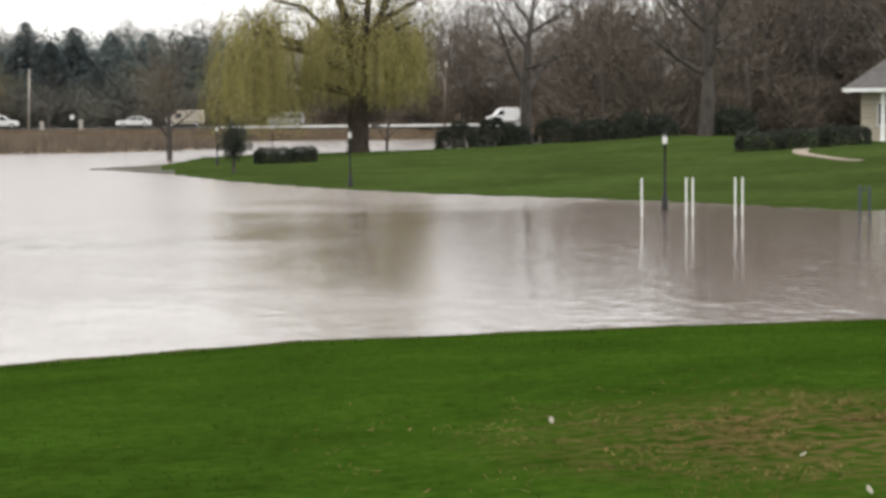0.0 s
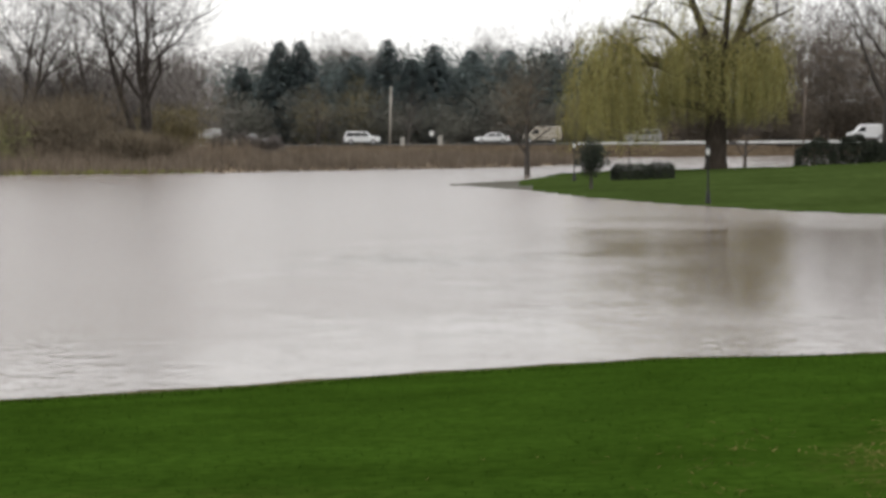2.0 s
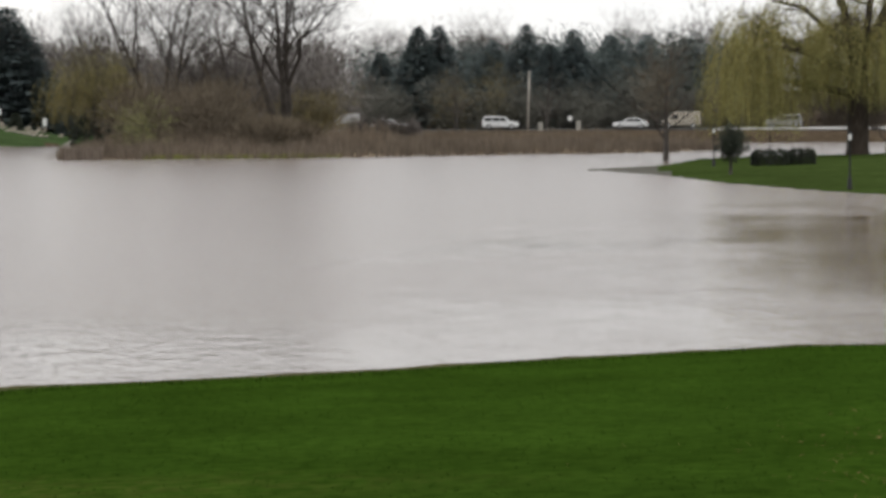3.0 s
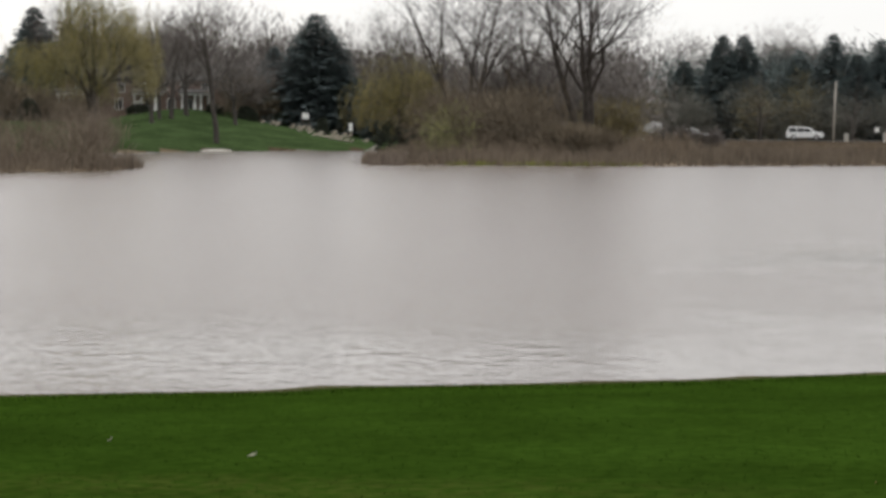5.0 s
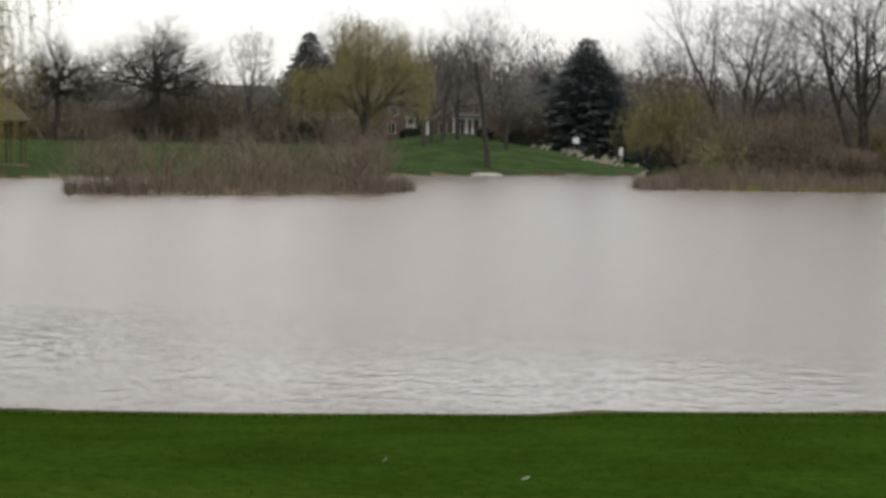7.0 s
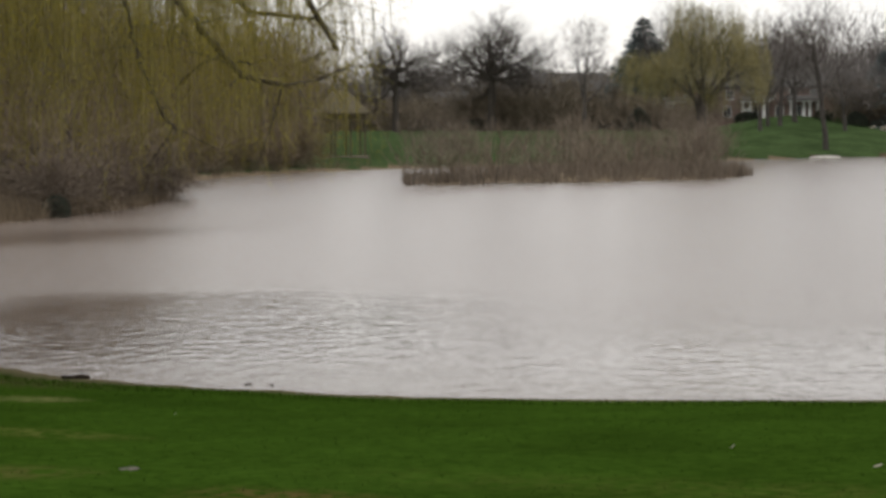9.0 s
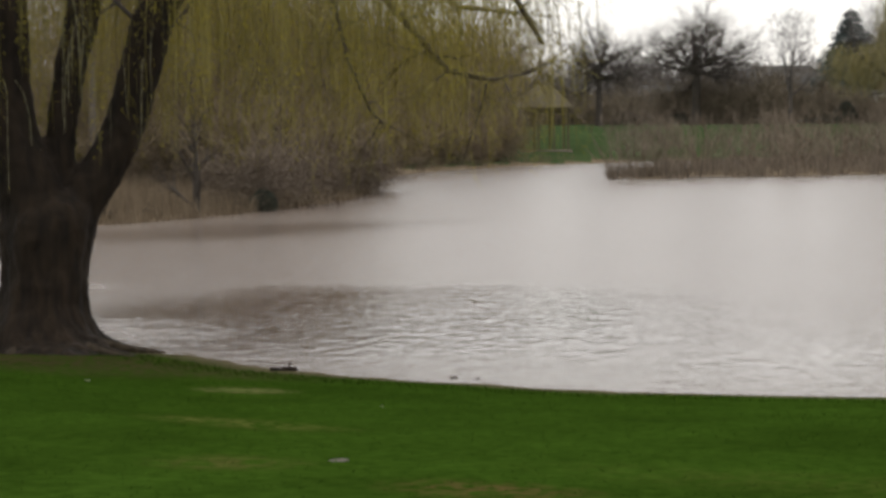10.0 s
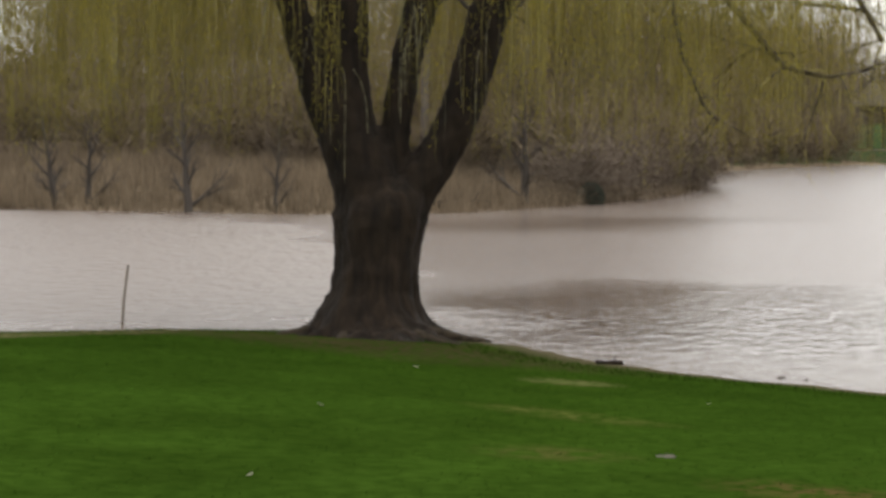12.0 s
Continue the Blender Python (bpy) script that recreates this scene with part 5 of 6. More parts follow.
def lathe(profile, sides=12):
    s = Shape()
    for r, z in profile:
        for k in range(sides):
            w = 6.28319 * k / sides
            s.v.append(Vector((r * math.cos(w), r * math.sin(w), z)))
    for i in range(len(profile) - 1):
        for k in range(sides):
            q = (k + 1) % sides
            s.f.append((i * sides + k, i * sides + q, (i + 1) * sides + q, (i + 1) * sides + k))
    s.f.append(tuple(reversed(range(sides))))
    s.f.append(tuple((len(profile) - 1) * sides + k for k in range(sides)))
    return s


def street_lamp():
    lamp = thing("street_lamp", "black iron park lamp post with a white globe", "street lamp", group="park lamps")
    part("post", lathe([(0.12, -0.4), (0.12, 0.10), (0.095, 0.16), (0.095, 0.42), (0.06, 0.50), (0.048, 0.62), (0.040, 1.2), (0.036, 2.0), (0.055, 2.03), (0.055, 2.07), (0.04, 2.10)]), BLACKMETAL, lamp, smooth=True)
    part("globe", lathe([(0.06, 2.10), (0.068, 2.16), (0.075, 2.25), (0.068, 2.33), (0.07, 2.36)]), MILKGLASS, lamp, "white glass globe", smooth=True)
    part("cap", lathe([(0.10, 2.36), (0.08, 2.41), (0.03, 2.45), (0.02, 2.52), (0.004, 2.56)]), BLACKMETAL, lamp)
    return lamp


lamp = street_lamp()
lamp.matrix_basis = at_place(7.03, 93.4, z=0.02)
for az, d in ((3.51, 133.5), (4.98, 172), (15.37, 69.6)):
    copy_thing(lamp, at_place(az, d, z=max(0.0, on_ground(az, d).z)))

# posts standing in the flooded lawn edge
post = thing("marker_post", "slim white plastic post standing in flood water", "post", group="white posts")
s = Shape()
s.box((-0.03, -0.03, -0.5), (0.03, 0.03, 1.12))
bevelled(part("shaft", s, WHITEPAINT, post), 0.012)
s = Shape()
s.box((-0.037, -0.037, 1.12), (0.037, 0.037, 1.15))
part("post_cap", s, WHITEPAINT, post)
post.matrix_basis = at_place(14.76, 65, z=0)
for az in (15.93, 16.10, 17.21, 17.40):
    copy_thing(post, at_place(az, 65.2, z=0.0))
BLUEMETAL = mat("blue_grey_paint", (0.030, 0.038, 0.048), (0.060, 0.072, 0.085), 6, 0.6, 0.1)
dark = thing("dock_post", "dark metal post standing in flood water", "post", group="dark posts")
part("shaft", lathe([(0.038, -0.5), (0.038, 0.95), (0.028, 1.0)], 10), BLUEMETAL, dark)
s = Shape()
s.tube([Vector((0, 0, 0.8)), Vector((0.14, 0, 0.86)), Vector((0.16, 0, 0.98))], [0.025, 0.025, 0.025], 6)
part("hook", s, BLUEMETAL, dark)
dark.matrix_basis = at_place(20.43, 62.8, z=0)
copy_thing(dark, at_place(20.68, 62.8, turn=90, z=-0.05))

# clipped hedges, shrubs and the small dark tree on the lawn
evergreen_bush("hedge", "low clipped dark green hedge on the lawn", "hedge", at_place(4.98, 131), 2.25, 1.0, 0.95, 1, count=3800, size=0.10)
evergreen_bush("hedge", "short clipped dark green hedge on the lawn", "hedge", at_place(5.80, 131.5), 1.6, 1.0, 0.95, 2, count=2800, size=0.10)
for i, (az, d, long, tall) in enumerate(((9.9, 171, 3.6, 2.2), (10.8, 172, 3.0, 2.4), (11.4, 170, 2.6, 1.9), (12.6, 172, 4.2, 2.4), (13.6, 171, 4.0, 2.2), (14.5, 169, 3.4, 2.5), (15.3, 168, 3.0, 2.2), (17.2, 152, 3.6, 2.0))):
    evergreen_bush("shrub", "large dark evergreen shrub in front of bare woods", "shrub", at_place(az, d), long, 2.2, tall, 10 + i, clipped=False, count=2400, size=0.2)
for i, (az, long) in enumerate(((17.9, 2.6), (19.0, 2.8), (20.1, 2.6))):
    evergreen_bush("hedge", "dark clipped hedge in front of the park house", "hedge", at_place(az, 114), long, 1.2, 0.95, 30 + i, count=2600, size=0.12)
tree = thing("small_tree", "small dark-leaved tree on the lawn edge", "tree", at_place(3.94, 117.5))
s, g = Shape(), Shape()
rng = random.Random(77)
s.tube([Vector((0, 0, -0.3)), Vector((0.03, 0, 0.7)), Vector((-0.02, 0, 1.6)), Vector((0.0, 0, 2.4))], [0.11, 0.08, 0.06, 0.02], 7)
for k in range(16):
    w, z = k * 2.4, rng.uniform(0.8, 2.2)
    s.tube([Vector((0, 0, z)), Vector((math.cos(w) * 0.5, math.sin(w) * 0.5, z + 0.35))], [0.025, 0.008], 3)
for k in range(2600):
    d = Vector((rng.gauss(0, 1), rng.gauss(0, 1), rng.gauss(0, 1))).normalized()
    q = Vector((0.05, 0, 1.7)) + Vector((d.x * 0.86, d.y * 0.86, d.z * 1.0)) * rng.random() ** 0.42 * (1 + 0.55 * noise.noise(d * 2.4))
    dd = Vector((rng.gauss(0, 1), rng.gauss(0, 1), rng.gauss(-0.3, 1))).normalized()
    g.leaf(q, dd, 0.14, 0.045, dd.orthogonal().normalized())
part("trunk", s, GREYBARK, tree)
part("crown", g, HEDGELEAF, tree)


# ---- park house at the edge of the lawn ----
def window(parent, x, y, z, w, h, frame_mat=None):
    """A window in a wall that faces -y: frame, sill and pane, set into the wall's face."""
    f = Shape()
    for lo, hi in (((-w / 2, -0.04, 0), (w / 2, 0.06, 0.09)), ((-w / 2, -0.04, h - 0.09), (w / 2, 0.06, h)), ((-w / 2, -0.04, 0.09), (-w / 2 + 0.09, 0.06, h - 0.09)),
                   ((w / 2 - 0.09, -0.04, 0.09), (w / 2, 0.06, h - 0.09)), ((-0.03, -0.03, 0.09), (0.03, 0.06, h - 0.09))):
        f.box(Vector(lo) + Vector((x, y, z)), Vector(hi) + Vector((x, y, z)))
    win = part("window", f, frame_mat or WHITEPAINT, parent)
    p = Shape()
    p.box((x - w / 2 + 0.09, y + 0.0, z + 0.09), (x + w / 2 - 0.09, y + 0.02, z + h - 0.09))
    part("pane", p, PANE, win)
    p = Shape()
    p.box((x - w / 2 - 0.08, y - 0.14, z - 0.08), (x + w / 2 + 0.08, y - 0.01, z - 0.01))
    part("sill", p, CONCRETE, win)
    return win


def gable_roof(w, d, eave, rise, over=0.5, thick=0.2, hip=0.0):
    """A roof over a plan w by d (front at -y), ridge along x, its ends drawn in by hip."""
    s = Shape()
    x, y = w / 2 + over, d / 2 + over
    rows = [(-x, -y, eave), (x, -y, eave), (x, y, eave), (-x, y, eave), (-x + hip, 0, eave + rise), (x - hip, 0, eave + rise)]
    for dz in (0, thick):
        s.v += [Vector((a, b, c + dz)) for a, b, c in rows]
    s.f += [(6, 7, 11, 10), (8, 9, 10, 11), (9, 6, 10), (7, 8, 11), (1, 0, 4, 5), (3, 2, 5, 4), (0, 3, 4), (2, 1, 5), (0, 1, 7, 6), (1, 2, 8, 7), (2, 3, 9, 8), (3, 0, 6, 9)]
    return s


def walls(w, d, h, gable=0.0, low=-0.6):
    s = Shape()
    s.box((-w / 2, -d / 2, low), (w / 2, d / 2, h))
    if gable:
        at = len(s.v)
        for x in (-w / 2, w / 2):
            s.v += [Vector((x, -d / 2, h)), Vector((x, d / 2, h)), Vector((x, 0, h + gable))]
        s.f += [(at, at + 2, at + 1), (at + 3, at + 4, at + 5)]
    return s


def column(parent, x, y, z0, z1, r=0.14):
    s = lathe([(r * 1.5, z0), (r * 1.5, z0 + 0.12), (r, z0 + 0.18), (r * 0.88, z1 - 0.2), (r * 1.3, z1 - 0.12), (r * 1.3, z1)], 10)
    for i, v in enumerate(s.v):
        s.v[i] = v + Vector((x, y, 0))
    return part("column", s, WHITEPAINT, parent, smooth=True)


house = thing("park_house", "beige park house with grey hip roof and white porch columns", "house", at_place(22.3, 123, 0.0))
part("wall", walls(7.6, 6, 2.75), BEIGE, house)
part("roof", gable_roof(8.6, 8.4, 2.75, 2.2, 0.35, 0.16, 3.0), ROOF, house, "dark grey shingle roof")
s = Shape()
s.box((-4.72, -4.64, 2.66), (4.72, -4.56, 2.86))
s.box((-4.74, -4.56, 2.66), (-4.66, 4.5, 2.86))
part("fascia", s, WHITEPAINT, house, "white eaves board")
for x in (-2.6, -1.2, 0.2, 2.0, 4.2):
    column(house, x, -4.2, -0.1, 2.7, 0.13)
s = Shape()
s.box((-4.3, -4.5, -0.6), (4.3, -3.0, -0.02))
part("porch_floor", s, CONCRETE, house)
for x in (-2.4, 0.6, 2.4):
    window(house, x, -3.02, 0.8, 1.1, 1.3)

# tan path that winds up to the park house
way = [polar(18.98, 112.6), polar(18.9, 110.6), polar(18.97, 108.6), polar(19.15, 107), polar(19.62, 103.8), polar(20.06, 101.6), polar(20.5, 100.5)]
s = Shape()
for i, p in enumerate(way):
    d = (way[min(i + 1, len(way) - 1)] - way[max(i - 1, 0)]).normalized()
    n = Vector((-d.y, d.x, 0))
    for dz in (0.03, -0.2):
        for k in (-0.42 + 0.04 * i, 0.42 - 0.04 * i):
            q = p + n * k
            s.v.append(Vector((q.x, q.y, ground_at(q.x, q.y) + dz)))
for i in range(len(way) - 1):
    a = i * 4
    s.f += [(a, a + 1, a + 5, a + 4), (a + 2, a, a + 4, a + 6), (a + 1, a + 3, a + 7, a + 5)]
tagged(part("path", s, TANSTONE), "pale tan stone path winding over the lawn", "path", kind="structure")

# ---- road, rail, poles ----
s = Shape()
step = 10
for i in range(-6, 41):
    x = i * step
    for y, dz in ((283, -0.3), (283, 0.05), (287, 0.11), (291, 0.05), (291, -0.3)):
        s.v.append(Vector((x, y, 1.66 + dz)))
for i in range(46):
    a = i * 5
    s.f += [(a + k, a + k + 1, a + 5 + k + 1, a + 5 + k) for k in range(4)]
tagged(part("road", s, ASPHALT), "grey asphalt road on a low embankment", "road", kind="structure")


def guard_rail(x0, x1, y, z, label):
    rail = thing("guard_rail", label, "guard rail", Matrix.Translation((x0, y, z)))
    s = Shape()
    s.prism([(0.0, 0.42), (0.04, 0.50), (0.0, 0.58), (0.04, 0.66), (0.0, 0.74), (-0.03, 0.74), (0.0, 0.66), (-0.03, 0.58), (0.0, 0.50), (-0.03, 0.42)], 0, x1 - x0, Matrix.Rotation(radians(-90), 4, "Z"))
    part("beam", s, WHITEPAINT, rail, "pale painted steel beam")
    n = max(2, int((x1 - x0) / 2.5))
    for k in range(n + 1):
        s = Shape()
        s.box((k * (x1 - x0) / n - 0.06, 0.05, -0.5), (k * (x1 - x0) / n + 0.06, 0.17, 0.72))
        part("rail_post", s, OLDWOOD, rail)
    return rail


guard_rail(17.8, 37.5, 281.6, 1.15, "pale roadside guard rail above the pond")
guard_rail(38.5, 58.5, 281.6, 1.15, "pale roadside guard rail above the pond")
guard_rail(-34.6, -29.6, 282.0, 1.25, "short pale guard rail above the reeds")


def utility_pole(x, y, top, lean, tone, label):
    z = ground_at(x, y)
    pole = thing("utility_pole", label, "pole", Matrix.Translation((x, y, z)))
    s = Shape()
    s.tube([Vector((0, 0, -0.5)), Vector((lean * 0.5, 0, (top - z) / 2)), Vector((lean, 0, top - z))], [0.14, 0.125, 0.11], 10, True)
    part("pole_shaft", s, tone, pole, smooth=True)
    s = Shape()
    s.tube([Vector((lean * 0.97, -0.22, top - z - 0.7)), Vector((lean * 0.97, -0.22, top - z - 0.1))], [0.12, 0.12], 8, True)
    part("pole_fitting", s, CONCRETE, pole)


utility_pole(-6.9, 282.0, 9.4, 0.25, POLEWOOD, "pale wooden utility pole beside the road")
utility_pole(47.2, 281.0, 10.2, 0.3, OLDWOOD, "weathered brown utility pole beside the road")
for az, w, h, d in ((-1.06, 0.55, 1.0, 280), (-0.05, 0.6, 1.2, 280)):
    box = thing("utility_cabinet", "pale grey roadside utility cabinet", "cabinet", at_place(az, d))
    s = Shape()
    s.box((-w / 2, -0.3, -0.2), (w / 2, 0.3, h))
    bevelled(part("cabinet_body", s, CONCRETE, box), 0.03)
    s = Shape()
    s.box((-w / 2 - 0.04, -0.34, h), (w / 2 + 0.04, 0.34, h + 0.06))
    part("cabinet_top", s, CONCRETE, box)
sign = thing("road_sign", "small white roadside sign on a thin post", "sign", at_place(-0.28, 280))
s = Shape()
s.tube([Vector((0, 0, -0.3)), Vector((0, 0, 1.9))], [0.035, 0.03], 6)
part("sign_post", s, BLACKMETAL, sign)
s = Shape()
s.box((-0.28, -0.05, 1.25), (0.28, -0.035, 1.85))
part("sign_plate", s, WHITEPAINT, sign)


# ---- vehicles ----
def vehicle(name, label, x, z, paint, outline, glass, width, wheels, r, facing=1, y=285.0):
    """A vehicle along x: an outline in profile drawn out to its width, glass bands, wheels and lamps."""
    m = Matrix.Translation((x, y, z)) @ Matrix.Rotation(0 if facing > 0 else math.pi, 4, "Z")
    v = thing(name, label, "vehicle", m)
    s = Shape()
    s.prism(outline, -width / 2, width / 2)
    bevelled(part("body", s, paint, v), 0.10, 3)
    for band in glass:
        for sgn in (-1, 1):
            s = Shape()
            a, b = sorted((sgn * (width / 2 + 0.012), sgn * (width / 2 - 0.02)))
            s.prism(band, a, b)
            part("side_window", s, PANE, v, "dark side window")
    front, back = max(p[0] for p in outline), min(p[0] for p in outline)
    for sgn in (-1, 1):
        s = Shape()
        s.box((front - 0.12, sgn * width * 0.36 - 0.16, 0.62), (front + 0.015, sgn * width * 0.36 + 0.16, 0.80))
        part("headlight", s, CLEARLENS, v)
        s = Shape()
        s.box((back - 0.015, sgn * width * 0.41 - 0.09, 0.70), (back + 0.12, sgn * width * 0.41 + 0.09, 1.0))
        part("tail_light", s, REDLENS, v)
        for wx in wheels:
            turn = Matrix.Translation((wx, sgn * (width / 2 - 0.1), r)) @ Matrix.Rotation(radians(90), 4, "X")
            t = lathe([(r * 0.7, -0.11), (r * 0.96, -0.11), (r, -0.07), (r, 0.07), (r * 0.96, 0.11), (r * 0.7, 0.11)], 20)
            t.v = [turn @ p for p in t.v]
            wheel = part("wheel", t, RUBBER, v)
            h = lathe([(r * 0.66, -0.125), (r * 0.66, 0.125)], 14)
            h.v = [turn @ p for p in h.v]
            part("rim", h, CHROME, wheel)
    for k, lo in ((front, 0.35), (back, 0.38)):
        s = Shape()
        s.box((k - 0.09, -width / 2 + 0.08, lo), (k + 0.05, width / 2 - 0.08, lo + 0.2))
        part("bumper", s, paint if name == "sedan" else BLACKMETAL, v)
    return v


SUV = [(-2.4, 0.35), (2.4, 0.35), (2.42, 0.8), (2.3, 1.0), (1.25, 1.12), (0.55, 1.72), (-2.05, 1.78), (-2.4, 1.1)]
SUV_GLASS = [[(-2.1, 1.12), (-1.1, 1.12), (-1.1, 1.6), (-1.95, 1.62)], [(-1.0, 1.12), (-0.1, 1.12), (-0.1, 1.6), (-1.0, 1.6)], [(0.0, 1.12), (0.98, 1.12), (0.45, 1.58), (0.0, 1.6)]]
SEDAN = [(-2.3, 0.32), (2.3, 0.32), (2.32, 0.7), (2.1, 0.85), (1.05, 0.95), (0.35, 1.42), (-1.0, 1.45), (-1.75, 1.02), (-2.28, 0.95)]
SEDAN_GLASS = [[(-1.5, 0.98), (-0.5, 0.98), (-0.5, 1.34), (-0.95, 1.36)], [(-0.4, 0.98), (0.85, 0.98), (0.28, 1.33), (-0.4, 1.34)]]
VAN = [(-2.6, 0.4), (2.6, 0.4), (2.65, 0.85), (2.45, 1.1), (1.75, 1.25), (1.15, 1.95), (0.95, 2.2), (-2.55, 2.25), (-2.65, 1.2)]
VAN_GLASS = [[(0.45, 1.25), (1.5, 1.25), (1.05, 1.82), (0.45, 1.85)]]
vehicle("suv", "white estate car standing on the road", -10.6, 1.77, CARWHITE, SUV, SUV_GLASS, 1.95, (-1.45, 1.5), 0.37)
vehicle("sedan", "white saloon car standing on the road", 6.6, 1.77, CARWHITE, SEDAN, SEDAN_GLASS, 1.8, (-1.4, 1.4), 0.33, -1)
vehicle("van", "beige panel van standing on the road", 13.4, 1.77, CARBEIGE, VAN, VAN_GLASS, 2.0, (-1.6, 1.7), 0.37, -1, 289.0)
vehicle("suv", "silver estate car standing behind the willow", 26.6, 1.77, CARSILVER, SUV, SUV_GLASS, 1.95, (-1.45, 1.5), 0.37, -1)
vehicle("van", "white panel van standing near the hedge end", 56.4, 1.77, CARWHITE, VAN, VAN_GLASS, 2.0, (-1.6, 1.7), 0.37, -1)
vehicle("van", "white panel van standing on the road", -32.4, 1.77, CARWHITE, VAN, VAN_GLASS, 2.0, (-1.6, 1.7), 0.37, -1, 289.0)
vehicle("sedan", "white saloon car standing on the road", -25.3, 1.77, CARWHITE, SEDAN, SEDAN_GLASS, 1.8, (-1.4, 1.4), 0.33, 1)

# ---- inlet: landing wall, boat, flooded dead tree ----
wall = thing("landing_wall", "small weathered wooden landing wall at the reed bank", "landing", Matrix.Translation((-42.2, 174.3, 0)) @ Matrix.Rotation(radians(8), 4, "Z"))
for k in range(12):
    s = Shape()
    s.box((k * 0.24, -0.05, -0.5), (k * 0.24 + 0.225, 0.05, 0.86 + 0.03 * math.sin(k * 3.1)))
    part("board", s, OLDWOOD, wall)
for x in (-0.1, 1.4, 2.9):
    s = Shape()
    s.tube([Vector((x, -0.12, -0.6)), Vector((x, -0.12, 1.05))], [0.1, 0.09], 8, True)
    part("pile", s, OLDWOOD, wall)
s = Shape()
s.box((-0.1, -0.02, 0.92), (3.0, 1.5, 0.99))
part("deck", s, OLDWOOD, wall)

boat = thing("rowing_boat", "pale upturned rowing boat on the far shore", "boat", at_place(-17.72, 266, -0.02, 8))
s = Shape()
n, m2 = 13, 9
for i in range(n):
    u = -1 + 2 * i / (n - 1)
    half = 0.72 * (1 - abs(u) ** 2.6) + 0.03
    keel = 0.5 * (1 - 0.35 * abs(u) ** 3)
    for k in range(m2):
        w = math.pi * k / (m2 - 1)
        s.v.append(Vector((1.95 * u, -math.cos(w) * half, math.sin(w) ** 0.7 * keel)))
for i in range(n - 1):
    for k in range(m2 - 1):
        a = i * m2 + k
        s.f.append((a, a + 1, a + m2 + 1, a + m2))
hull = part("hull", s, CONCRETE, boat, smooth=True)
mod = hull.modifiers.new("thick", "SOLIDIFY")
mod.thickness = 0.03
s = Shape()
s.box((-1.6, -0.025, 0.47), (1.6, 0.025, 0.55))
part("keel", s, OLDWOOD, boat)

place(ash, 2.26, 160, None, 0.64, 40, 1.3, "leafless tree standing in flood water beyond the spit")
sprays("flooded_twigs", "thin brown twigs of a tree in flood water", "trees", [(*polar(2.26, 160).xy, 6.4, 2.5, 3.4), (*polar(2.0, 160).xy, 5.2, 1.8, 2.4)], 33, INLETTWIG, 900, 0.8, 0.8, thin=0.014)

# ---- far shore ----
brick = thing("brick_house", "long red brick house with white porch columns behind trees", "house", at_place(-19.65, 338, 0.2))
part("wall", walls(25, 9, 5.2), BRICK, brick)
part("roof", gable_roof(25, 9, 5.2, 2.6, 0.5, 0.2, 3.0), ROOF, brick, "grey hip roof")
for x0, x1, posts in ((-13.0, -6.2, (-12.6, -11.8, -8.8, -6.6)), (-1.6, 3.0, (-1.2, -0.1, 2.0)), (5.6, 10.6, (6.1, 8.0, 8.9, 10.1))):
    part("porch_roof", gable_roof(x1 - x0, 2.6, 0, 0.5, 0.1, 0.14), ROOF, brick).matrix_basis = Matrix.Translation(((x0 + x1) / 2, -5.6, 3.25))
    s = Shape()
    s.box((x0, -6.72, 2.95), (x1, -6.5, 3.22))
    part("porch_beam", s, WHITEPAINT, brick, "white painted porch beam")
    for x in posts:
        column(brick, x, -6.45, -0.3, 2.95, 0.22)
for x in (-10.4, -3.6, 1.0, 4.4, 7.1):
    window(brick, x, -4.52, 0.7, 1.3, 1.7)
for x in (-9.6, -6.4, -3.2, 0, 3.2, 6.4, 9.6):
    window(brick, x, -4.52, 3.4, 1.1, 1.4)
s = Shape()
s.box((-0.9, -4.58, -0.1), (0.1, -4.51, 2.1))
part("door", s, WHITEPAINT, brick)
s = Shape()
s.box((3.6, 0.5, 6.3), (4.5, 1.3, 9.0))
part("chimney", s, BRICK, brick)

for az, d, w, h, rise, tone, turn, label in ((-24.3, 348, 11.5, 5.4, 4.0, BEIGE, 6, "beige house with a grey gable roof among bare trees"), (-27.4, 350, 12, 3.2, 3.2, BEIGE, -8, "low beige house with a grey gable roof"),
                                            (-21.9, 345, 8, 3.0, 2.6, WHITEPAINT, 4, "low white house behind a willow")):
    home = thing("house", label, "house", at_place(az, d, 0.3, turn))
    part("wall", walls(w, 8, h, 0), tone, home)
    part("roof", gable_roof(w, 8, h, rise, 0.5, 0.2, 1.2), ROOF, home, "grey shingle roof")
    for k in range(4):
        window(home, -w * 0.36 + k * w * 0.24, -4.02, 0.9, 1.2, 1.4)
        if h > 5:
            window(home, -w * 0.36 + k * w * 0.24, -4.02, 3.4, 1.1, 1.3)

